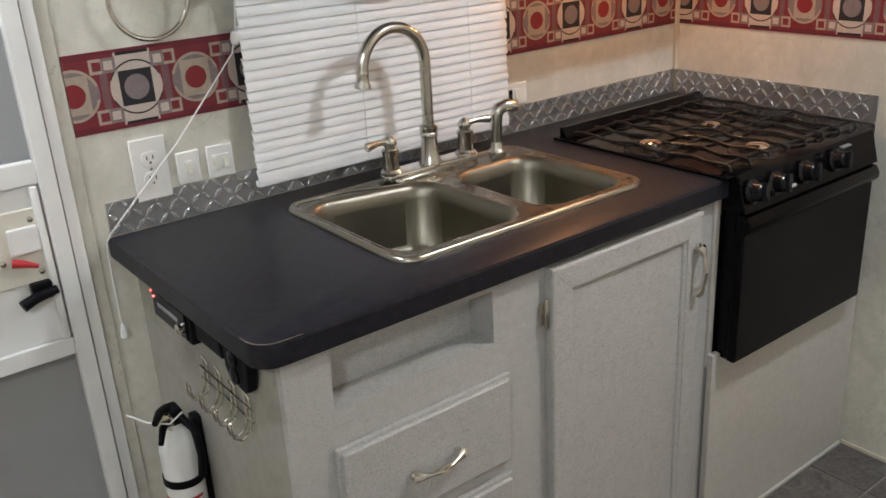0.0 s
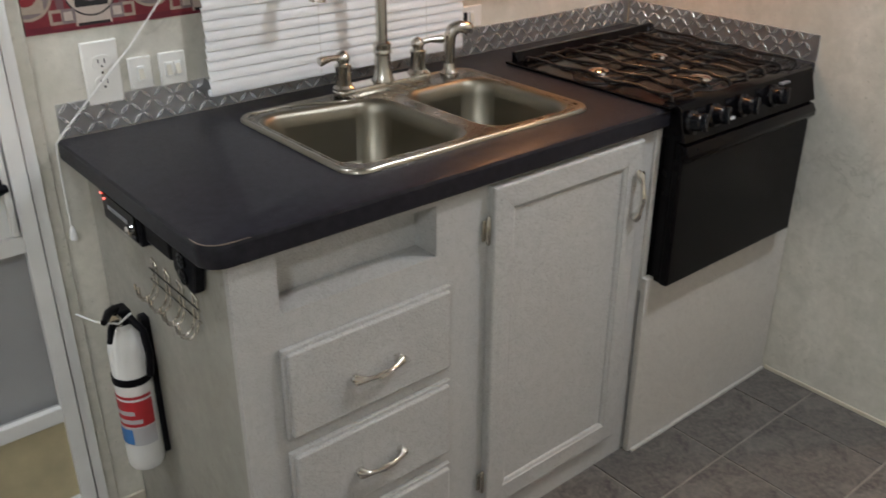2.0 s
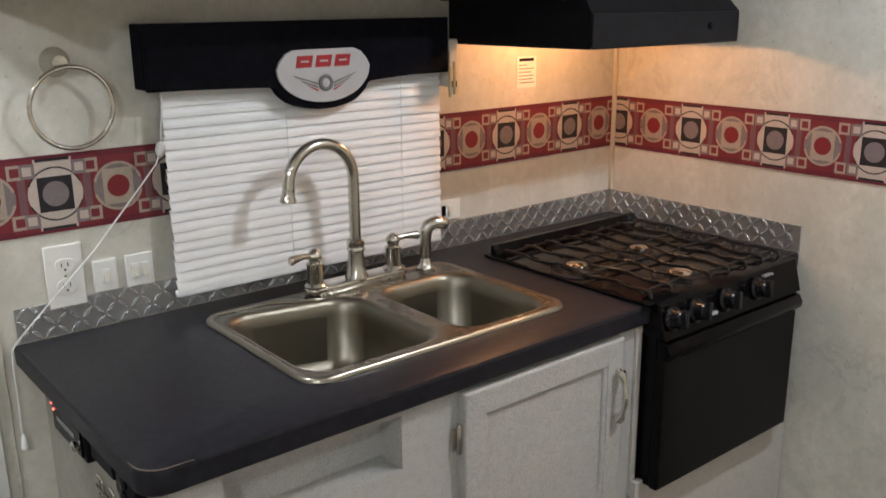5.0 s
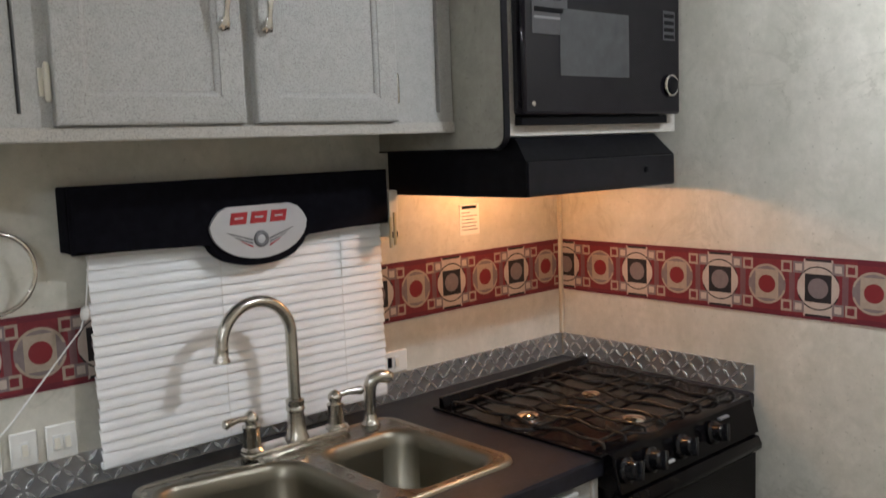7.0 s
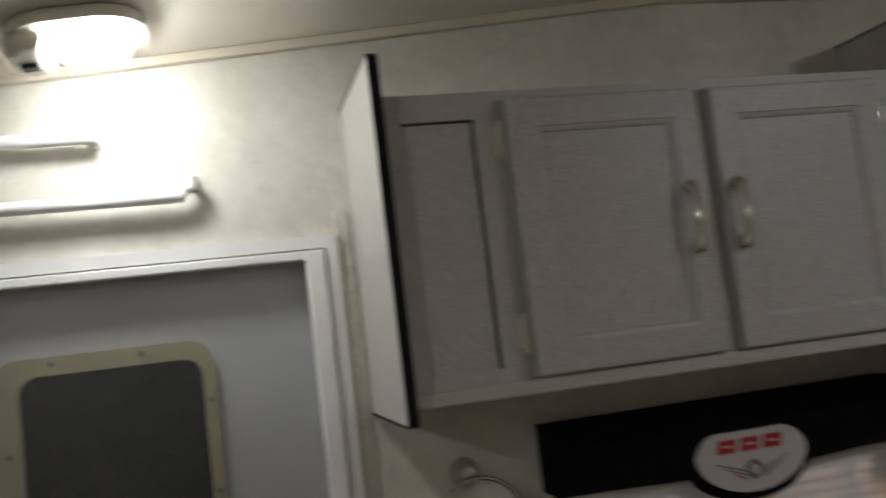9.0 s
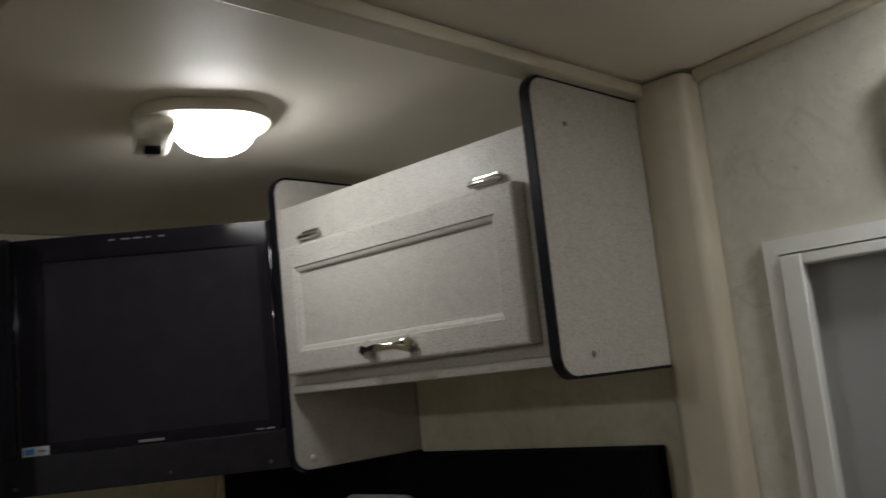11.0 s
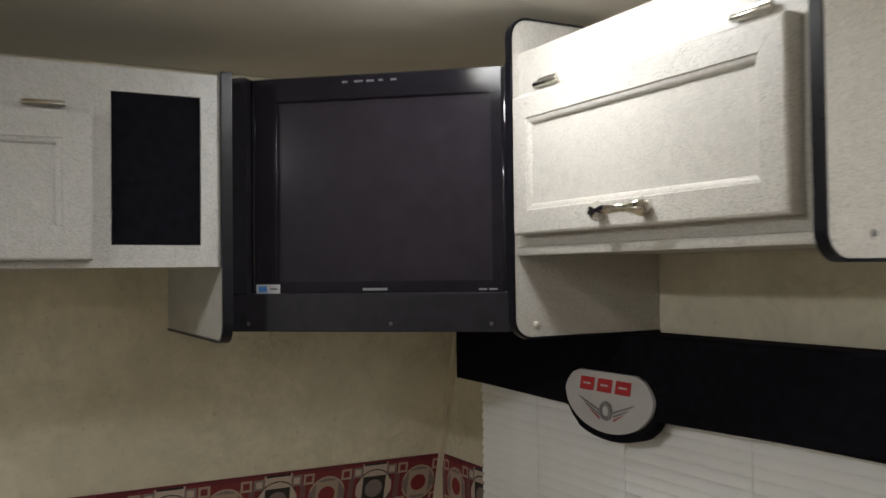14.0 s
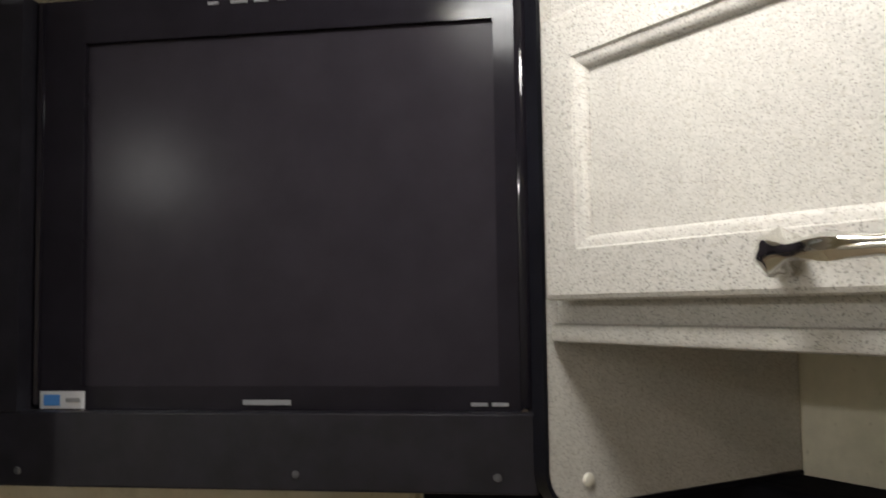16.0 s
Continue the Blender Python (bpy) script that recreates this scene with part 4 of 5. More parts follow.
wall_plate("light_switch", "small ivory switch plate beside the blind", -0.664, -0.592, 0.980, 1.034, "dark")


# ---- blinds and valances ----
def slat_mesh(w):
    bm = bmesh.new()
    rows = []
    for k in range(6):
        s = k / 5
        dz = -0.0122 + 0.0244 * s
        dy = -0.0026 * (1 - (2 * s - 1) ** 2) - 0.0085 * (1 - s)
        rows.append([bm.verts.new((x, dy + t, dz)) for x, t in ((0, 0), (w, 0), (w, 0.0007), (0, 0.0007))])
    for a, b in zip(rows, rows[1:]):
        for i in range(4):
            bm.faces.new((a[i], a[(i + 1) % 4], b[(i + 1) % 4], b[i]))
    bm.faces.new(rows[0])
    bm.faces.new(rows[-1])
    return finish(bm, "slat", SLAT, 60)


def blind(label, x0, x1, z0, z1, y, cords):
    b = thing("venetian_blind", label, "blind", at=((x0 + x1) / 2, y, z0))
    inv = b.matrix_basis.inverted()
    me = slat_mesh(x1 - x0)
    n = int((z1 - z0) / 0.0206)
    rng = random.Random(7)
    for i in range(n):
        ob = new("slat", me)
        ob.parent, ob.matrix_parent_inverse = b, inv
        ob.matrix_basis = pose(x0 + rng.uniform(-0.0015, 0.0015), y + rng.uniform(-0.0006, 0.0006), z0 + 0.022 + i * 0.0206, rng.uniform(-1.2, 1.2), rng.uniform(-0.08, 0.08), 0)
    part("bottom_rail", shape(box, x0 - 0.001, y - 0.008, z0 - 0.002, x1 + 0.001, y + 0.008, z0 + 0.011, 0.003), SLAT, b)
    part("head_rail", shape(box, x0, y - 0.012, z1, x1, y + 0.014, z1 + 0.022, 0.002), SLAT, b)
    for x in cords:
        part("ladder_cord", shape(tube, [(x, y - 0.0085, z0 + 0.004), (x, y - 0.0085, z1)], 0.0008, 6), WHITE, b)
    return b


sink_blind = blind("white mini blind over the sink, closed", -1.368, -0.684, 0.945, 1.395, -0.032, (-1.10, -0.80))
blind("white mini blind in the lounge, closed", -3.808, -2.760, 0.985, 1.426, -0.032, (-3.58, -3.30, -3.00))


def valance(label, x0, x1, z0, z1, xl, wl, depth):
    """A padded black board with a rounded tongue that carries an oval badge."""
    v = thing("window_valance", label, "valance", at=((x0 + x1) / 2, 0, z0))
    o = [(x0, z1), (x0, z0)]
    for k in range(17):
        a = math.pi + math.pi * k / 16
        o.append((xl + wl * 0.52 * math.cos(a), z0 + 0.058 * math.sin(a)))
    o += [(x1, z0), (x1, z1)]
    bm = bmesh.new()
    prism(bm, o, "y", -depth, -depth + 0.022, 0.006, 3)
    box(bm, x0, -depth + 0.022, z0 + 0.002, x0 + 0.015, -0.001, z1 - 0.001, 0.003)
    box(bm, x1 - 0.015, -depth + 0.022, z0 + 0.002, x1, -0.001, z1 - 0.001, 0.003)
    box(bm, x0 + 0.015, -depth + 0.022, z1 - 0.014, x1 - 0.015, -0.001, z1 - 0.001, 0.003)
    part("board", bm, VELVET, v, "black padded board")
    # badge: flat top, rounded below
    pts = []
    for k in range(29):
        a = math.pi + math.pi * k / 28
        pts.append((xl + wl * 0.5 * math.cos(a), z0 + 0.028 + (0.071 * math.sin(a))))
    for k in range(13):
        a = math.pi * k / 12
        pts.append((xl + wl * (0.5 * math.cos(a)) * (1 - 0.12 * math.sin(a)), z0 + 0.028 + 0.038 * min(1, 1.6 * math.sin(a))))
    bd = part("badge", shape(prism, pts, "y", -depth - 0.007, -depth + 0.001, 0.0015, 2), SILVER, v, "silver-white oval badge")
    y = -depth - 0.0085
    # three slanted red blocks with notches
    for i in range(3):
        xa = xl - wl * 0.31 + i * wl * 0.205
        z = z0 + 0.030
        w = wl * 0.165
        bm = bmesh.new()
        prism(bm, [(xa, z), (xa + w * 0.98, z), (xa + w * 1.12, z + 0.024), (xa + w * 0.14, z + 0.024)], "y", y, y + 0.002)
        rb = part("red_block", bm, RED, bd)
        for q0, q1, h0, h1 in ((0.30, 0.82, 0.0105, 0.0140),):
            part("notch", shape(box, xa + w * q0, y - 0.0006, z + h0, xa + w * q1, y + 0.0005, z + h1), SILVER, rb)
    bm = bmesh.new()
    torus(bm, (xl, y, z0 - 0.003), 0.013, 0.0045, Matrix.Rotation(radians(90), 4, "X"), 24, 8)
    part("emblem_ring", bm, GREYPRINT, bd)
    part("emblem_disc", shape(lathe, [(0.011, 0.0), (0.010, 0.002), (0.004, 0.003)], (xl, y + 0.001, z0 - 0.003), (0, -1, 0), 18), SILVER, bd)
    for sgn in (-1, 1):
        for k in range(3):
            a = xl + sgn * 0.020
            part("wing", shape(prism, [(a, z0 - 0.002 - k * 0.007), (a + sgn * (0.058 - k * 0.015), z0 + 0.016 - k * 0.010), (a + sgn * (0.050 - k * 0.015), z0 + 0.011 - k * 0.010), (a, z0 - 0.006 - k * 0.007)], "y", y, y + 0.002), GREYPRINT if k < 2 else RED, bd)


valance("black padded valance with a silver badge over the sink window", -1.402, -0.684, 1.358, 1.482, -1.026, 0.226, 0.075)
valance("black padded valance with a silver badge in the lounge", -3.860, -2.695, 1.437, 1.575, -3.292, 0.246, 0.080)


# ---- upper kitchen cabinet ----
def end_panel(bm, x0, x1, y0, y1, z0, z1, r):
    """A side board with rounded front corners, y0 in front."""
    prism(bm, rrect(y0, z0, y1, z1, r, 8, (1, 0, 0, 1)), "x", x0, x1, 0.001, 1)


def edge_band(bm, x0, x1, y0, y1, z0, z1, r, t=0.004):
    """Black banding that follows a side board's front edge."""
    o = rrect(y0 - t, z0 - t, y1, z1 + t, r + t, 8, (1, 0, 0, 1))
    i = rrect(y0, z0, y1, z1, r, 8, (1, 0, 0, 1))
    # open strip: leave out the back edge
    a = [k for k in range(len(o))]
    rows = [[bm.verts.new((x, u, v)) for u, v in pts] for pts, x in ((o, x0 - 0.001), (o, x1 + 0.001), (i, x1 + 0.001), (i, x0 - 0.001))]
    for k in a:
        j = (k + 1) % len(o)
        if abs(o[k][0] - y1) < 1e-6 and abs(o[j][0] - y1) < 1e-6:
            continue
        for r0 in range(4):
            r1 = (r0 + 1) % 4
            bm.faces.new((rows[r0][k], rows[r0][j], rows[r1][j], rows[r1][k]))


def upper_cabinet():
    c = thing("wall_cabinet", "light grey speckled wall cabinet with two closed doors", "cabinet", at=(-1.15, -0.14, 1.55))
    y = -0.262
    bm = bmesh.new()
    box(bm, -1.676, y, 1.566, -0.648, -0.001, 1.580, 0.001)
    box(bm, -1.676, y, 2.006, -0.648, -0.001, 2.020, 0.001)
    part("carcass", bm, LAM, c)
    bm = bmesh.new()
    wall_cells(bm, [-1.676, -1.640, -1.527, -0.770, -0.683, -0.648], [1.566, 1.602, 1.982, 2.024], [(-1.640, 1.602, -1.527, 1.982), (-0.770, 1.602, -0.683, 1.982)], "y", y - 0.004, y + 0.018)
    part("face_frame", bm, LAM, c)
    for xa, xb in ((-1.645, -1.531), (-0.775, -0.687)):
        part("fixed_panel", shape(box, xa, y + 0.003, 1.597, xb, y + 0.0178, 1.979, 0.001), LAM, c)
    part("lower_lip", shape(box, -1.676, y - 0.012, 1.558, -0.648, y - 0.004, 1.581, 0.004), LAM2, c)
    for x0, w, hx, kx in ((-1.482, 0.325, -1.196, -1), (-1.134, 0.322, -1.112, 1)):
        d = panel_door(c, LAM, Matrix.Translation((x0, y - 0.0045, 1.583)), w, 0.424, 0.056)
        bm = bmesh.new()
        pull(bm, (hx, y - 0.024, 1.848), (hx, y - 0.024, 1.748), (0, -1, 0))
        part("handle", bm, CHROME, d, "ornate chrome pull")
        for z in (1.945, 1.650):
            part("hinge", hinge(x0 - 0.006 if kx < 0 else x0 + w + 0.008, y - 0.010, z), IVORY if kx < 0 else NICKEL, d)
    bm = bmesh.new()
    end_panel(bm, -1.690, -1.676, -0.318, -0.001, 1.542, 2.074, 0.012)
    part("end_panel", bm, LAM2, c, "pale end board")
    bm = bmesh.new()
    edge_band(bm, -1.690, -1.676, -0.318, -0.001, 1.542, 2.074, 0.012)
    part("edge_trim", bm, EDGE, c, "black edge banding")


upper_cabinet()


def microwave_cabinet():
    c = thing("microwave_cabinet", "grey laminate cabinet housing a built-in microwave", "cabinet", at=(-0.34, -0.2, 1.53))
    bm = bmesh.new()
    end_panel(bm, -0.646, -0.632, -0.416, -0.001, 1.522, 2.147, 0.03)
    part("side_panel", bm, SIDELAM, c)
    bm = bmesh.new()
    edge_band(bm, -0.646, -0.632, -0.416, -0.001, 1.522, 2.147, 0.03)
    part("edge_trim", bm, EDGE, c, "black edge banding")
    bm = bmesh.new()
    y = -0.408
    wall_cells(bm, [-0.631, -0.602, -0.090, -0.028], [1.545, 1.568, 1.972, 2.068], [(-0.602, 1.568, -0.090, 1.972)], "y", y, y + 0.016)
    box(bm, -0.631, y + 0.016, 1.545, -0.030, -0.001, 1.560)
    box(bm, -0.631, y + 0.016, 2.052, -0.030, -0.001, 2.066)
    box(bm, -0.044, y + 0.016, 1.560, -0.030, -0.001, 2.052)
    part("face_frame", bm, LAM2, c)
    m = thing("microwave_oven", "black built-in microwave oven with dark glass door", "microwave", at=(-0.34, -0.4, 1.58))
    part("case", shape(box, -0.600, y + 0.001, 1.570, -0.092, -0.06, 1.970, 0.003), BLACK, m)
    bm = bmesh.new()
    box(bm, -0.610, y - 0.014, 1.894, -0.082, y - 0.001, 1.976, 0.003)
    g = part("vent_grille", bm, BLACK, m)
    for k in range(6):
        for j in range(4):
            xa = -0.590 + j * 0.126
            part("louvre", shape(box, xa, y - 0.020, 1.902 + k * 0.0108, xa + 0.116, y - 0.014, 1.9076 + k * 0.0108, 0.0015, 1), KNOB, g)
    bm = bmesh.new()
    box(bm, -0.612, y - 0.036, 1.586, -0.056, y - 0.001, 1.892, 0.008, 3)
    d = part("door", bm, PIANO, m)
    part("window", shape(box, -0.500, y - 0.0378, 1.668, -0.262, y - 0.0355, 1.808, 0.001), MWGLASS, d, "grey see-through window")
    part("lower_grille", shape(box, -0.606, y - 0.022, 1.566, -0.092, y - 0.001, 1.585, 0.002), BLACK, m)
    yf = y - 0.036
    lb = part("label", shape(box, -0.585, yf - 0.0014, 1.752, -0.474, yf + 0.0005, 1.868, 0.0004, 1), DIMPRINT, d, "dark grey printed sticker")
    for k, (xa, w, h, m2) in enumerate(((0.006, 0.052, 0.012, GREYPRINT), (0.006, 0.030, 0.022, BLACK), (0.040, 0.058, 0.006, GREYPRINT), (0.040, 0.050, 0.006, BLACK), (0.006, 0.090, 0.010, BLACK), (0.006, 0.080, 0.005, GREYPRINT))):
        za = 1.862 - (0.0, 0.020, 0.022, 0.034, 0.056, 0.074)[k]
        part("print", shape(box, -0.585 + xa, yf - 0.0022, za - h, -0.585 + xa + w, yf - 0.0010, za), m2, lb)
    part("print", shape(box, -0.574, yf - 0.0026, 1.826, -0.562, yf - 0.0012, 1.838), TAN, lb)
    part("display", shape(box, -0.100, yf - 0.0010, 1.862, -0.092, yf + 0.0005, 1.873), GREEN, d, "green digits")
    part("key_panel", shape(box, -0.128, yf - 0.0010, 1.760, -0.080, yf + 0.0005, 1.828), DIMPRINT, d)
    for k in range(4):
        part("key", shape(box, -0.124, yf - 0.0020, 1.764 + k * 0.016, -0.084, yf - 0.0005, 1.773 + k * 0.016, 0.0006, 1), BLACK, d)
    bm = bmesh.new()
    torus(bm, (-0.102, yf - 0.006, 1.654), 0.023, 0.0038, Matrix.Rotation(radians(90), 4, "X"), 32, 8)
    part("dial_ring", bm, CHROME, d, "chrome dial ring")
    part("dial", shape(lathe, [(0.021, 0.0), (0.021, 0.010), (0.018, 0.013), (0.004, 0.014)], (-0.102, yf, 1.654), (0, -1, 0), 24), BLACK, d)
    part("badge", shape(lathe, [(0.006, 0.0), (0.005, 0.0015), (0.001, 0.002)], (-0.584, yf + 0.0005, 1.610), (0, -1, 0), 12), NICKEL, d)


microwave_cabinet()


def range_hood():
    h = thing("range_hood", "black range hood with its lamp lit", "range hood", at=(-0.34, -0.2, 1.43))
    x0, x1, zb, yf = -0.622, -0.082, 1.418, -0.440
    o = [(x0, -0.001), (x0, -0.300), (x0 + 0.014, yf), (x1, yf), (x1, -0.001)]
    i = [(x0 + 0.006, -0.008), (x0 + 0.006, -0.298), (x0 + 0.020, yf + 0.006), (x1 - 0.006, yf + 0.006), (x1 - 0.006, -0.008)]
    bm = bmesh.new()
    ring(bm, o, i, "z", zb, 1.492)
    top = [(x0, -0.001), (x0, -0.290), (x0 + 0.02, -0.405), (x1 - 0.03, -0.405), (x1 - 0.03, -0.001)]
    rows = [[bm.verts.new((u, v, z)) for u, v in q] for q, z in ((o, 1.492), (top, 1.542))]
    for k in range(5):
        bm.faces.new((rows[0][k], rows[0][(k + 1) % 5], rows[1][(k + 1) % 5], rows[1][k]))
    bm.faces.new(rows[1])
    part("shell", bm, BLACK, h)
    part("front_face", shape(box, x0 + 0.017, yf - 0.004, zb + 0.002, x1 - 0.002, yf - 0.0005, 1.490, 0.0015), EDGE, h)
    part("button", shape(lathe, [(0.008, 0), (0.007, 0.004), (0.002, 0.005)], (-0.20, yf - 0.004, 1.458), (0, -1, 0), 14), BLACK, h)
    part("filter", shape(box, -0.30, -0.40, 1.500, x1 - 0.03, -0.05, 1.508), STEEL, h)
    part("bulb", shape(lathe, [(0.004, 0.0), (0.013, 0.006), (0.016, 0.020), (0.012, 0.034), (0.006, 0.040)], (-0.360, -0.200, 1.498), (0, 0, -1), 16), emitter("hood_bulb", (1.0, 0.43, 0.15), HOOD_POWER / 0.0032 / 3.14), h, "warm lit bulb")


range_hood()


# ---- ceiling lights ----
def ceiling_light(label, dome, rim=None):
    c = thing("ceiling_light", label, "ceiling light", "ceiling lights", at=(0, 0, 0))
    bm = bmesh.new()
    prism(bm, rrect(-0.104, -0.082, 0.090, 0.082, 0.070, 10), "z", 0.0, -0.018, 0.006, 3)
    part("base", bm, IVORY, c)
    rings = [(0.97, -0.017), (0.95, -0.023), (0.90, -0.032), (0.82, -0.040), (0.70, -0.048), (0.45, -0.056), (0.1, -0.059)]
    for name, part_rings, m in (("dome_rim", rings[:4], rim or DOME_RIM), ("dome", rings[3:], dome)):
        bm = bmesh.new()
        rows = [[bm.verts.new((0.014 + (u - 0.014) * s, v * s, h)) for u, v in rrect(-0.052, -0.062, 0.075, 0.062, 0.054, 8)] for s, h in part_rings]
        for a, b in zip(rows, rows[1:]):
            for i in range(len(a)):
                bm.faces.new((a[i], a[(i + 1) % len(a)], b[(i + 1) % len(a)], b[i]))
        if name == "dome":
            bm.faces.new(rows[-1])
        part(name, bm, m, c, "bright frosted dome")
    hs = part("switch_housing", shape(prism, rrect(-0.102, -0.062, -0.050, 0.062, 0.022, 6, (1, 0, 0, 1)), "z", -0.016, -0.048, 0.016, 4), IVORY, c)
    part("switch", shape(box, -0.090, -0.012, -0.056, -0.066, 0.012, -0.049, 0.002), BLACK, hs, "small dark rocker")
    return c


lamp = ceiling_light("white rounded ceiling light with a bright frosted dome", DOME)
lamp.matrix_basis = pose(-2.085, -0.190, ceil_z(-2.085) - 0.003, 0, -5, 0)
side_lamp = ceiling_light("white rounded ceiling light beside the lift-up cabinet", DOME_SIDE, DOME_SIDE_RIM)
side_lamp.matrix_basis = pose(-3.045, -0.560, CEIL - 0.001, 0, 0, 66)
main_lamp = ceiling_light("white rounded ceiling light over the middle of the room", DOME_MAIN, DOME_MAIN_RIM)
main_lamp.matrix_basis = pose(-2.90, -2.00, CEIL - 0.001)
stove_lamp = ceiling_light("white rounded ceiling light in front of the stove", DOME_STOVE)
stove_lamp.matrix_basis = pose(-0.40, -1.38, HIGH - 0.001)
hall_lamp = ceiling_light("white rounded ceiling light with a warm dome in the passage", DOME_WARM)
hall_lamp.matrix_basis = pose(0.62, -1.45, HIGH - 0.001)


# ---- lounge cabinets and television ----
def flip_cabinet():
    c = thing("flip_up_cabinet", "pale speckled wall cabinet with a lift-up door over an open shelf", "cabinet", at=(-2.94, -0.15, 1.7))
    y = -0.292
    x0, x1 = -3.244, -2.655
    bm = bmesh.new()
    box(bm, x0, y, 1.714, x1, -0.001, 1.728, 0.001)
    box(bm, x0, y, 2.030, x1, -0.001, 2.044, 0.001)
    part("carcass", bm, LAM2, c)
    bm = bmesh.new()
    wall_cells(bm, [x0, x0 + 0.03, x1 - 0.03, x1], [1.714, 1.745, 1.955, 2.044], [(x0 + 0.03, 1.745, x1 - 0.03, 1.955)], "y", y - 0.004, y + 0.012)
    part("face_frame", bm, LAM2, c)
    part("lower_lip", shape(box, x0 + 0.002, y - 0.014, 1.711, x1 - 0.004, y - 0.004, 1.726, 0.004), LAM2, c)
    d = panel_door(c, LAM2, Matrix.Translation((x0 + 0.018, y - 0.0045, 1.744)), 0.546, 0.222, 0.048, 0.026, 0.010, label="lift-up panelled door")
    bm = bmesh.new()
    pull(bm, (-3.000, y - 0.0305, 1.768), (-2.904, y - 0.0305, 1.768), (0, -1, 0), 0.022, 1.45)
    part("handle", bm, CHROME, d, "ornate chrome pull")
    for x in (-3.160, -2.745):
        bm = bmesh.new()
        tube(bm, [(x - 0.032, y - 0.010, 1.982), (x - 0.028, y - 0.010, 1.982), (x + 0.028, y - 0.010, 1.982), (x + 0.032, y - 0.010, 1.982)], [0.003, 0.0055, 0.0055, 0.003], 10)
        box(bm, x - 0.024, y - 0.008, 1.976, x + 0.024, y - 0.004, 1.992, 0.001)
        part("hinge", bm, NICKEL, d)
    # end boards with black banding
    for a, b, z0, z1, yf, lab in ((-2.654, -2.640, 1.696, 2.106, -0.312, "end board by the post"), (x0 - 0.014, x0 - 0.0005, 1.578, 2.103, -0.308, "long end board by the television")):
        bm = bmesh.new()
        end_panel(bm, a, b, yf, -0.001, z0, z1, 0.030)
        p = part("end_panel", bm, LAM2, c, lab)
        bm = bmesh.new()
        edge_band(bm, a, b, yf, -0.001, z0, z1, 0.030)
        part("edge_trim", bm, EDGE, p, "black edge banding")
    for x, z in ((-2.639, 2.045), (-2.639, 1.723)):
        part("screw", shape(lathe, [(0.0042, 0.0), (0.0035, 0.0015), (0.001, 0.002)], (x, -0.24, z), (1, 0, 0), 12), GREYPRINT, c)
    part("screw_cap", shape(lathe, [(0.006, 0.0), (0.005, 0.002), (0.002, 0.003)], (-3.244, -0.268, 1.598), (1, 0, 0), 12), IVORY, c)


flip_cabinet()


def side_cabinet():
    """Cabinet on the end wall; its face looks along +x."""
    c = thing("corner_cabinet", "light grey speckled wall cabinet with a black speaker grille", "cabinet", at=(-3.7, -1.2, 1.7))
    xf = -3.512
    y0, y1 = -1.66, -0.722
    bm = bmesh.new()
    box(bm, LEFT + 0.001, y0, 1.700, xf - 0.016, y1, 1.714)
    box(bm, LEFT + 0.001, y0, 2.008, xf - 0.016, y1, 2.022)
    part("carcass", bm, LAM, c)
    bm = bmesh.new()
    wall_cells(bm, [y0, -0.896, -0.754, y1], [1.700, 1.736, 1.983, 2.022], [(-0.896, 1.736, -0.754, 1.983)], "x", xf - 0.016, xf)
    part("face_frame", bm, LAM, c)
    part("grille", shape(box, xf - 0.014, -0.898, 1.734, xf - 0.007, -0.752, 1.985), VELVET, c, "black cloth grille")
    d = panel_door(c, LAM, Matrix.Translation((xf + 0.0005, -1.545, 1.712)) @ Matrix.Rotation(radians(90), 4, "Z"), 0.62, 0.232, 0.054, label="lift-up panelled door")
    part("knob", shape(lathe, [(0.006, 0.0), (0.006, 0.008), (0.014, 0.014), (0.015, 0.020), (0.010, 0.026), (0.003, 0.027)], (xf + 0.019, -1.135, 1.733), (1, 0, 0), 20, 8, 0.12), CHROME, d, "fluted chrome knob")
    for y in (-0.995, -1.46):
        bm = bmesh.new()
        tube(bm, [(xf + 0.008, y - 0.032, 1.954), (xf + 0.008, y - 0.028, 1.954), (xf + 0.008, y + 0.028, 1.954), (xf + 0.008, y + 0.032, 1.954)], [0.003, 0.0055, 0.0055, 0.003], 10)
        part("hinge", bm, NICKEL, d)
    # board beside the television
    yb = -0.720
    bm = bmesh.new()
    prism(bm, rrect(LEFT + 0.02, 1.575, xf + 0.006, 2.028, 0.03, 8, (0, 1, 0, 0)), "y", yb, yb + 0.014)
    p = part("end_panel", bm, LAM, c, "end board beside the television")
    bm = bmesh.new()
    o = rrect(LEFT + 0.02, 1.570, xf + 0.011, 2.028, 0.035, 8, (0, 1, 0, 0))
    i = rrect(LEFT + 0.02, 1.5748, xf + 0.0062, 2.028, 0.030, 8, (0, 1, 0, 0))
    rows = [[bm.verts.new((u, w, v)) for u, v in q[:-1]] for q, w in ((o, yb - 0.002), (o, yb + 0.016), (i, yb + 0.016), (i, yb - 0.002))]
    for k in range(len(rows[0]) - 1):
        for r0 in range(4):
            r1 = (r0 + 1) % 4
            bm.faces.new((rows[r0][k], rows[r0][k + 1], rows[r1][k + 1], rows[r1][k]))
    part("edge_trim", bm, EDGE, p, "black edge banding")


side_cabinet()

TVQ = Vector((-3.306, -0.312, 0))
TVM = Matrix(((-0.637, -0.771, 0, TVQ.x), (-0.771, 0.637, 0, TVQ.y), (0, 0, 1, 0), (0, 0, 0, 1)))


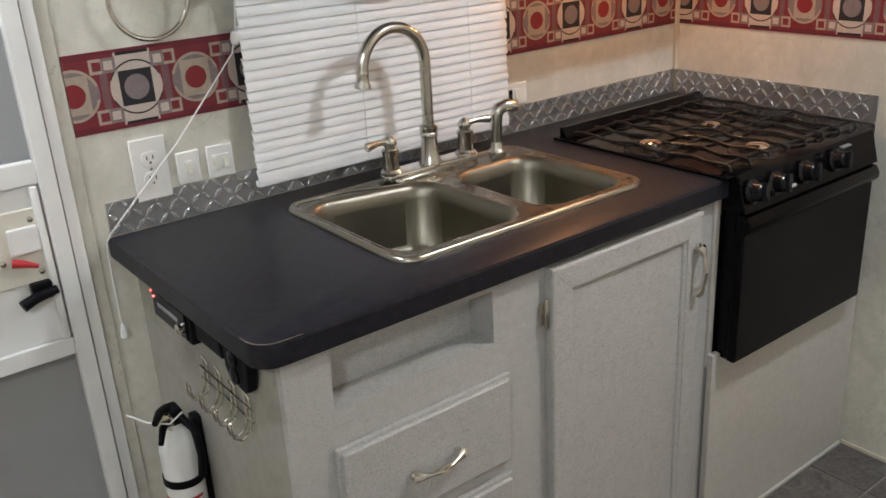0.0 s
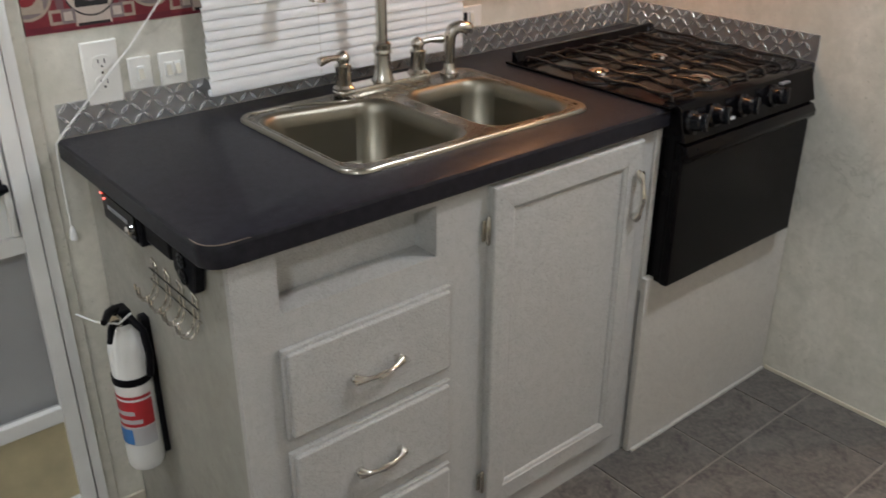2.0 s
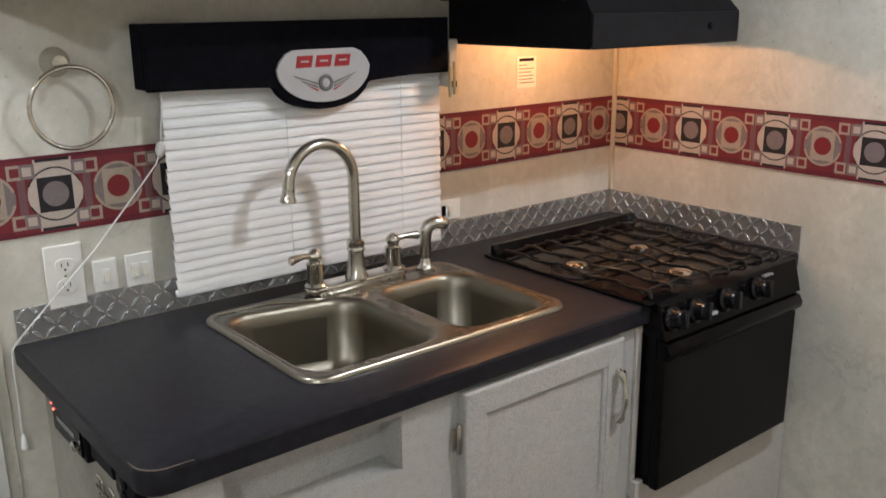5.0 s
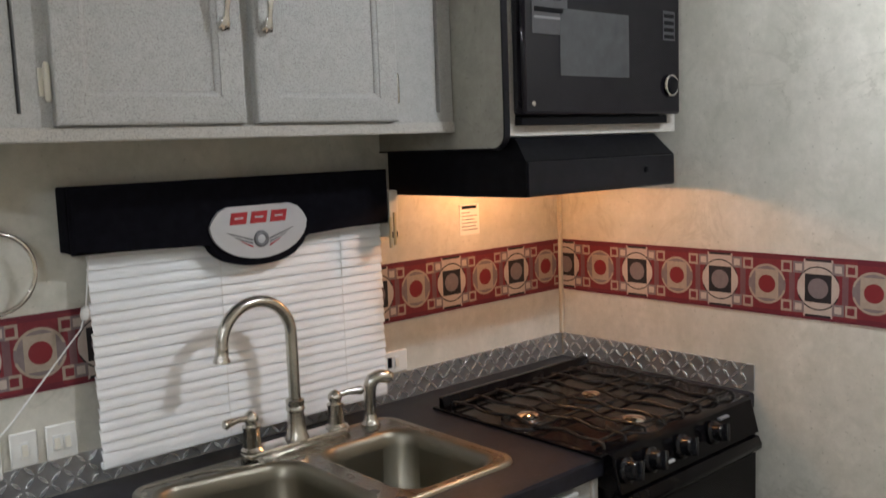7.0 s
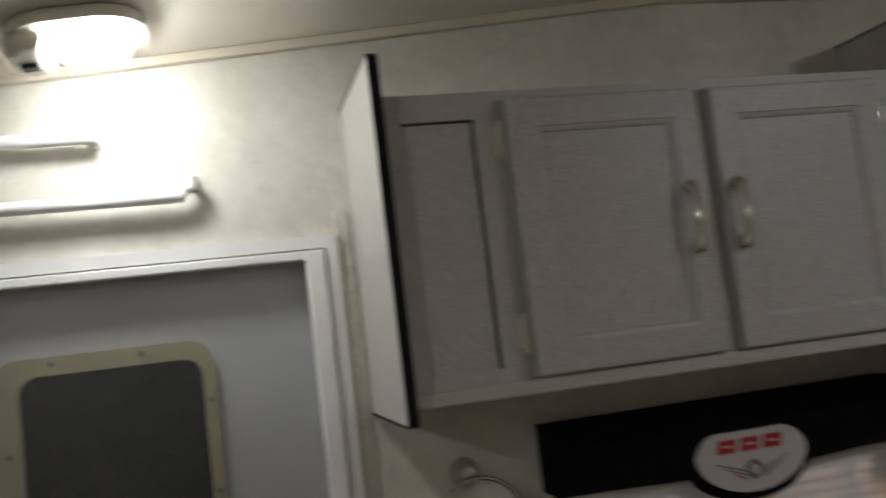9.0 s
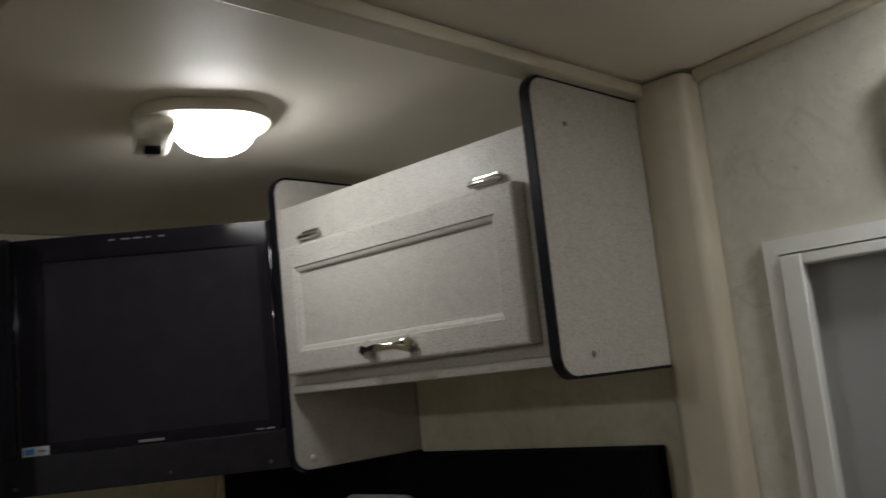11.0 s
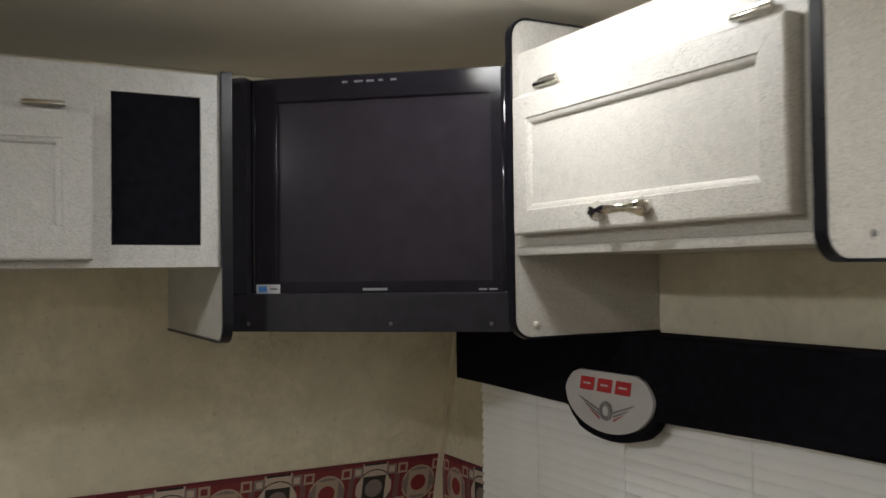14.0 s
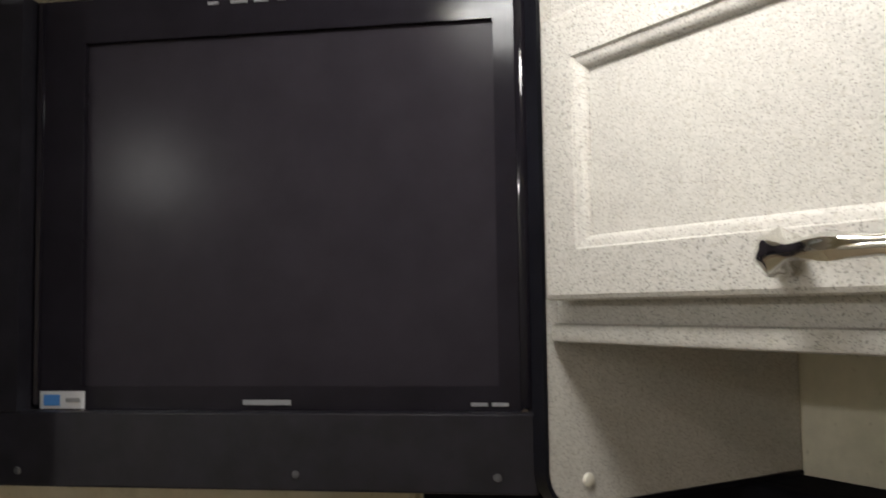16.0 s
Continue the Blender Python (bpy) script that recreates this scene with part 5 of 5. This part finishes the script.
def tv_box(x0, y0, z0, x1, y1, z1, bev=0.0):
    """A block in the television's own axes: x along the screen to its left, y into the corner."""
    bm = shape(box, x0, y0, z0, x1, y1, z1, bev)
    flip_to(bm, TVM)
    return bm


def television():
    t = thing("television", "black flat television set into a corner cabinet, switched off", "television", at=(-3.45, -0.45, 1.65))
    bm = bmesh.new()
    ring(bm, rrect(-0.022, 1.651, 0.430, 2.034, 0.006), rrect(0.0, 1.672, 0.384, 1.992, 0.002), "y", -0.006, 0.040)
    flip_to(bm, TVM)
    bz = part("bezel", bm, BEZEL, t, "glossy black bezel")
    for q in ((0.424, -0.011, 1.653, 0.4325, 0.0, 2.034), (-0.030, -0.011, 1.653, -0.018, 0.0, 2.034)):
        part("bezel_edge", tv_box(*q, 0.004), PIANO, bz, "rounded glossy edge")
    part("screen", tv_box(-0.002, 0.001, 1.670, 0.386, 0.030, 1.994), SCREENGLASS, t, "dark switched-off screen")
    part("energy_label", tv_box(0.380, -0.0072, 1.652, 0.424, -0.0062, 1.668), SILVER, bz, "small white and blue sticker")
    part("label_print", tv_box(0.404, -0.0080, 1.655, 0.420, -0.0074, 1.665), BLUE, bz)
    part("label_bar", tv_box(0.384, -0.0080, 1.658, 0.398, -0.0074, 1.662), GREYPRINT, bz)
    part("maker_mark", tv_box(0.184, -0.0072, 1.6560, 0.228, -0.0062, 1.6605), GREYPRINT, bz, "plain silver mark")
    for x in (0.010, -0.008):
        part("mark", tv_box(x, -0.0072, 1.6555, x + 0.014, -0.0062, 1.6585), GREYPRINT, bz)
    for k, w in enumerate((0.010, 0.016, 0.014, 0.008, 0.010)):
        xa = 0.262 - k * 0.022
        part("button_mark", tv_box(xa - w, -0.0072, 2.0205, xa, -0.0062, 2.0232), GREYPRINT, bz)
    f = thing("tv_fascia", "black board below the television between two cabinets", "panel", at=(-3.42, -0.48, 1.59))
    part("board", tv_box(-0.033, -0.030, 1.586, 0.474, -0.012, 1.652, 0.002), TVBLACK, f)
    for x in (0.0, 0.172, 0.43):
        bm = shape(lathe, [(0.0035, 0.0), (0.003, 0.0015), (0.001, 0.002)], (x, -0.030, 1.600), (0, -1, 0), 12)
        flip_to(bm, TVM)
        part("screw", bm, DIMPRINT, f)
    for q in ((0.432, -0.030, 1.652, 0.470, -0.012, 2.034), (0.432, -0.0115, 1.586, 0.436, 0.10, 2.034), (-0.034, -0.008, 1.586, -0.024, 0.10, 2.036)):
        part("side_lining", tv_box(*q), TVBLACK, f)


television()


# ---- small things, kitchen ----
def grab_rail():
    g = thing("towel_rail", "white looped towel rail above the entry door", "towel rail", at=(-2.1, -0.03, 1.93))
    y = -0.030
    pts = [(-2.095, y, 2.048), (-2.25, y, 2.048), (-2.262, y, 2.044), (-2.268, y, 2.036), (-2.268, y, 1.970), (-2.264, y, 1.952), (-2.254, y, 1.940), (-1.968, y, 1.940), (-1.966, y, 1.952), (-1.953, y, 1.952), (-1.953, y, 1.970), (-1.953, y, 1.970)]
    part("tube", shape(tube, pts, 0.0115, 14), WHITE, g)
    for x, z in ((-2.10, 2.048), (-1.953, 1.966), (-2.268, 1.993)):
        part("standoff", shape(lathe, [(0.014, 0.0), (0.013, 0.005), (0.008, 0.008), (0.008, 0.022)], (x, -0.0006, z), (0, -1, 0), 16), WHITE, g)


grab_rail()


def towel_ring():
    r = thing("towel_ring", "chrome towel ring on a round mount", "towel ring", at=(-1.545, -0.03, 1.35))
    part("mount", shape(lathe, [(0.026, 0.0), (0.027, 0.004), (0.022, 0.012), (0.016, 0.024), (0.013, 0.036), (0.004, 0.038)], (-1.543, -0.0006, 1.418), (0, -1, 0), 28), NICKEL, r)
    bm = bmesh.new()
    torus(bm, (-1.531, -0.036, 1.338), 0.073, 0.0046, Matrix.Rotation(radians(94), 4, "X"), 48, 10)
    part("ring", bm, CHROME, r)


towel_ring()


def extinguisher():
    e = thing("fire_extinguisher", "white fire extinguisher strapped to the cabinet's side", "fire extinguisher", at=(-1.682, -0.215, 0.27))
    c = (-1.682, -0.215, 0.275)
    b = part("cylinder", shape(lathe, [(0.032, 0.0), (0.0355, 0.006), (0.0365, 0.02), (0.0365, 0.275), (0.032, 0.298), (0.022, 0.312), (0.015, 0.318), (0.015, 0.335)], c, (0, 0, 1), 32), WHITE, e)
    for z0, z1, m, a0, a1 in ((0.110, 0.170, RED, 150, 300), (0.065, 0.108, SILVER, 150, 300), (0.068, 0.104, BLUE, 165, 225), (0.175, 0.182, RED, 150, 300), (0.118, 0.128, SILVER, 170, 260), (0.138, 0.148, SILVER, 170, 240)):
        bm = bmesh.new()
        rr = 0.0371 + (0.0005 if m in (BLUE,) or (m == SILVER and z0 > 0.11) else 0)
        rows = [[bm.verts.new((c[0] + rr * math.cos(radians(a)), c[1] + rr * math.sin(radians(a)), c[2] + z)) for a in range(a0, a1 + 1, 10)] for z in (z0, z1)]
        for k in range(len(rows[0]) - 1):
            bm.faces.new((rows[0][k], rows[0][k + 1], rows[1][k + 1], rows[1][k]))
        part("label", bm, m, b)
    part("strap", shape(lathe, [(0.0380, 0.0), (0.0390, 0.001), (0.0390, 0.015), (0.0380, 0.016)], (c[0], c[1], c[2] + 0.205), (0, 0, 1), 32), BLACK, e, "black strap")
    bm = bmesh.new()
    box(bm, c[0] - 0.014, c[1] - 0.020, c[2] + 0.330, c[0] + 0.014, c[1] + 0.020, c[2] + 0.362, 0.005)
    tube(bm, [(c[0] - 0.01, c[1], c[2] + 0.362), (c[0] - 0.03, c[1] - 0.025, c[2] + 0.372), (c[0] - 0.05, c[1] - 0.055, c[2] + 0.372)], [0.009, 0.008, 0.006], 10)
    tube(bm, [(c[0] - 0.01, c[1], c[2] + 0.340), (c[0] - 0.03, c[1] - 0.025, c[2] + 0.338), (c[0] - 0.045, c[1] - 0.05, c[2] + 0.325)], [0.008, 0.007, 0.005], 10)
    part("valve", bm, BLACK, e, "black valve and grip")
    bm = bmesh.new()
    tube(bm, [(c[0] + 0.005, c[1] - 0.022, c[2] + 0.350), (c[0] + 0.020, c[1] - 0.045, c[2] + 0.325), (c[0] + 0.024, c[1] - 0.048, c[2] + 0.27), (c[0] + 0.02, c[1] - 0.044, c[2] + 0.225)], 0.0075, 10)
    part("nozzle_hose", bm, BLACK, e)
    part("gauge", shape(lathe, [(0.014, 0.0), (0.015, 0.003), (0.013, 0.007), (0.003, 0.008)], (c[0] - 0.014, c[1] - 0.012, c[2] + 0.346), (-0.8, -0.6, 0), 16), NICKEL, e)
    part("bracket", shape(box, -1.651, c[1] - 0.014, c[2] + 0.01, -1.6340, c[1] + 0.014, c[2] + 0.33, 0.004), BLACK, e, "black wall bracket")
    bm = bmesh.new()
    tube(bm, [(c[0] + 0.01, c[1] - 0.024, c[2] + 0.356), (c[0] - 0.02, c[1] - 0.04, c[2] + 0.352), (c[0] - 0.05, c[1] - 0.01, c[2] + 0.353), (c[0] - 0.075, c[1] + 0.02, c[2] + 0.366)], 0.0018, 8)
    part("zip_tie", bm, WHITE, e, "white cable tie")


extinguisher()


def hook_rack():
    h = thing("hook_rack", "chrome wire rack of double hooks on the cabinet's side", "hook rack", at=(-1.64, -0.30, 0.63))
    x = -1.6375
    for k in range(4):
        y = -0.312 - k * 0.054
        for s in (-1, 1):
            yy = y + s * 0.008
            bm = bmesh.new()
            tube(bm, [(x - 0.002, yy, 0.752), (x - 0.004, yy, 0.712), (x - 0.010, yy, 0.695), (x - 0.024, yy, 0.686), (x - 0.036, yy, 0.695), (x - 0.039, yy, 0.712), (x - 0.039, yy, 0.722)], 0.0022, 8)
            part("hook", bm, CHROME, h)
        part("loop", shape(tube, [(x - 0.002, y - 0.008, 0.752), (x - 0.005, y - 0.004, 0.762), (x - 0.006, y, 0.766), (x - 0.005, y + 0.004, 0.762), (x - 0.002, y + 0.008, 0.752)], 0.0022, 8), CHROME, h)
    for z in (0.738, 0.716):
        part("cross_wire", shape(tube, [(x - 0.0045, -0.292, z), (x - 0.0045, -0.492, z)], 0.0023, 8), CHROME, h)


hook_rack()


def stereo():
    s = thing("power_panel", "black twelve-volt control panel with a red light below the worktop", "control panel", at=(-1.65, -0.3, 0.79))
    b = part("case", shape(box, -1.664, -0.335, 0.800, -1.6365, -0.165, 0.866, 0.004), BLACK, s)
    part("faceplate", shape(box, -1.668, -0.325, 0.808, -1.6642, -0.180, 0.858, 0.002), GLOSS, s)
    part("knob", shape(lathe, [(0.010, 0.0), (0.010, 0.008), (0.007, 0.010), (0.002, 0.0105)], (-1.668, -0.308, 0.826), (-1, 0, 0), 18), CHROME, s)
    for y, z in ((-0.182, 0.856), (-0.192, 0.848)):
        part("indicator", shape(lathe, [(0.0024, 0.0), (0.002, 0.002), (0.0008, 0.003)], (-1.668, y, z), (-1, 0, 0), 10), REDLED, s, "red indicator light")
    part("slot", shape(box, -1.6690, -0.295, 0.832, -1.6678, -0.205, 0.840), GREYPRINT, s)
    m = thing("phone_bracket", "black plastic bracket hanging under the worktop", "bracket", at=(-1.65, -0.46, 0.76))
    bm = bmesh.new()
    box(bm, -1.660, -0.446, 0.816, -1.6365, -0.345, 0.866, 0.005)
    part("arm", bm, BLACK, m)
    bm = bmesh.new()
    prism(bm, [(-0.447, 0.866), (-0.447, 0.806), (-0.462, 0.790), (-0.512, 0.782), (-0.524, 0.790), (-0.540, 0.866)], "x", -1.658, -1.640, 0.005)
    hd = part("plate", bm, BLACK, m)
    for z in (0.806, 0.836):
        part("boss", shape(lathe, [(0.014, 0.0), (0.014, 0.004), (0.008, 0.006), (0.003, 0.006)], (-1.658, -0.488, z), (-1, 0, 0), 18), KNOB, hd)
    o = thing("side_outlet", "yellowed outlet on the cabinet's side below the worktop", "socket", at=(-1.64, -0.13, 0.8))
    part("plate", shape(box, -1.643, -0.158, 0.795, -1.6356, -0.108, 0.862, 0.002), IVORY, o)


stereo()


def pull_cord(c):
    part("cord_joiner", shape(lathe, [(0.004, 0.0), (0.008, 0.004), (0.009, 0.016), (0.006, 0.024), (0.002, 0.026)], (-1.380, -0.050, 1.262), (-0.2, 0, -1), 12), WHITE, c)
    part("pull_cord", shape(tube, [(-1.366, -0.046, 1.36), (-1.380, -0.050, 1.262), (-1.392, -0.050, 1.222), (-1.52, -0.032, 1.07), (-1.625, -0.018, 0.965), (-1.672, -0.014, 0.918), (-1.682, -0.012, 0.903), (-1.684, -0.012, 0.86), (-1.686, -0.016, 0.735)], 0.0016, 8), WHITE, c, "white draped pull cord")
    part("tassel", shape(lathe, [(0.002, 0.0), (0.005, 0.006), (0.0075, 0.028), (0.005, 0.031)], (-1.686, -0.022, 0.738), (0, 0, -1), 14), WHITE, c)


pull_cord(sink_blind)


def wand():
    w = thing("blind_bracket", "ivory blind bracket and hanging tabs beside the valance", "bracket", at=(-0.63, -0.03, 1.33))
    part("bracket", shape(box, -0.678, -0.070, 1.322, -0.652, -0.001, 1.432, 0.003), IVORY, w)
    part("slot", shape(box, -0.675, -0.0716, 1.322, -0.657, -0.0698, 1.336), BLACK, w)
    for k, x in enumerate((-0.691, -0.678)):
        part("tab", shape(box, x, -0.086, 1.300 + k * 0.006, x + 0.007, -0.080, 1.372 + k * 0.01, 0.002), YELLOWED, w)


wand()
st = thing("notice_sticker", "small white printed notice on the wall", "sticker", at=(-0.33, 0, 1.3))
sp = part("sheet", shape(box, -0.394, -0.0022, 1.296, -0.324, -0.0006, 1.376), PLATEWHITE, st)
part("print_header", shape(box, -0.386, -0.0030, 1.364, -0.334, -0.0021, 1.372), BLACK, sp)
for k in range(6):
    part("print_line", shape(box, -0.388, -0.0030, 1.308 + k * 0.009, -0.388 + (0.056, 0.05, 0.054, 0.045, 0.055, 0.03)[k], -0.0021, 1.3105 + k * 0.009), GREYPRINT, sp)


def vent_hatch():
    v = thing("roof_vent", "yellowed square roof vent with a dark lid", "roof vent", at=(-2.9, -1.22, CEIL))
    x0, y0, x1, y1 = VENT
    bm = bmesh.new()
    rows = []
    for d, up, r in ((0.0, 0.012, 0.006), (0.004, -0.002, 0.008), (0.030, -0.020, 0.014), (0.036, -0.022, 0.016), (0.050, -0.021, 0.020), (0.056, -0.018, 0.022), (0.078, -0.005, 0.026), (0.118, -0.004, 0.030), (0.120, -0.0006, 0.030)):
        far = d * 1.9                       # the lounge side of the collar is wider
        rows.append([bm.verts.new((p, q, CEIL + up)) for p, q in rrect(x0 - far, y0 - d, x1 + d * 0.45, y1 + d, r, 5)])
    for a, b in zip(rows, rows[1:]):
        for k in range(len(a)):
            bm.faces.new((a[k], a[(k + 1) % len(a)], b[(k + 1) % len(a)], b[k]))
    part("collar", bm, YELLOWED, v, "moulded yellowed collar", 20)
    bm = bmesh.new()
    ring(bm, rrect(x0, y0, x1, y1, 0.006), rrect(x0 + 0.016, y0 + 0.016, x1 - 0.016, y1 - 0.016, 0.005), "z", CEIL + 0.008, CEIL + 0.020)
    part("screen_frame", bm, TRIM, v)
    bm = bmesh.new()
    ring(bm, rrect(x0, y0, x1, y1, 0.006), rrect(x0 + 0.008, y0 + 0.008, x1 - 0.008, y1 - 0.008, 0.005), "z", CEIL + 0.020, CEIL + 0.0615)
    part("well", bm, BLACK, v)
    part("lid", shape(box, x0 - 0.02, y0 - 0.02, CEIL + 0.062, x1 + 0.02, y1 + 0.02, CEIL + 0.072), plain("tinted_lid", (0.085, 0.09, 0.17), 0.25), v, "dark blue tinted lid")
    # added brown bars imitate bands reflected in the lid
    for x in (x0 + 0.06, x0 + 0.155, x0 + 0.25):
        part("reflection_band", shape(box, x, y0 + 0.008, CEIL + 0.040, x + 0.034, y1 - 0.008, CEIL + 0.048, 0.002), BROWN, v)
    for x, y in ((x0 - 0.19, y1 + 0.092), (x1 - 0.03, y1 + 0.092), (x0 + 0.17, y1 + 0.095)):
        part("screw", shape(lathe, [(0.005, 0.0), (0.004, 0.002), (0.001, 0.003)], (x, y, CEIL - 0.0042), (0, 0, -1), 10), NICKEL, v)


vent_hatch()


def antenna_crank():
    a = thing("antenna_crank", "ivory roof antenna crank on the ceiling", "crank", at=(-2.325, -0.460, ceil_z(-2.325)))
    c = (-2.325, -0.460, ceil_z(-2.325) + 0.002)
    part("rose", shape(lathe, [(0.062, 0.0), (0.060, 0.006), (0.040, 0.010), (0.032, 0.012)], c, (0, 0, -1), 28), IVORY, a)
    part("hub", shape(lathe, [(0.026, 0.0), (0.025, 0.025), (0.018, 0.034), (0.005, 0.036)], (c[0], c[1], c[2] - 0.010), (0, 0, -1), 20), IVORY, a)
    bm = bmesh.new()
    tube(bm, [(c[0], c[1], c[2] - 0.040), (c[0] - 0.002, c[1] + 0.03, c[2] - 0.046), (c[0] - 0.003, c[1] + 0.060, c[2] - 0.050)], [0.010, 0.009, 0.009], 10)
    part("arm", bm, IVORY, a)
    part("knob", shape(lathe, [(0.008, 0.0), (0.011, 0.008), (0.011, 0.030), (0.006, 0.034)], (c[0] - 0.003, c[1] + 0.060, c[2] - 0.046), (0, 0, -1), 16), IVORY, a)


antenna_crank()

tread_strip("tread_plate_strip", "diamond plate backsplash strip along the worktop", "x", -1.668, -0.006)
tread_strip("tread_plate_strip", "diamond plate backsplash strip beside the stove", "y", -0.008, -0.612)


# ---- floor tiles ----
def floor_tiles():
    p, g = 0.280, 0.0055
    me = finish(shape(box, g / 2, g / 2, -0.006, p - g / 2, p - g / 2, 0.0, 0.0012, 1), "tile", TILE)
    for i in range(-15, 7):
        for j in range(-9, 4):
            x, y = -0.160 + i * p, -0.785 + j * p
            if x + p < -2.64 or x > 1.0 or y < BACKY - 0.05 or y + p > 0.05:
                continue
            ob = new("tile", me)
            ob.parent = floor_base
            ob.location = (x, y, 0)


floor_tiles()
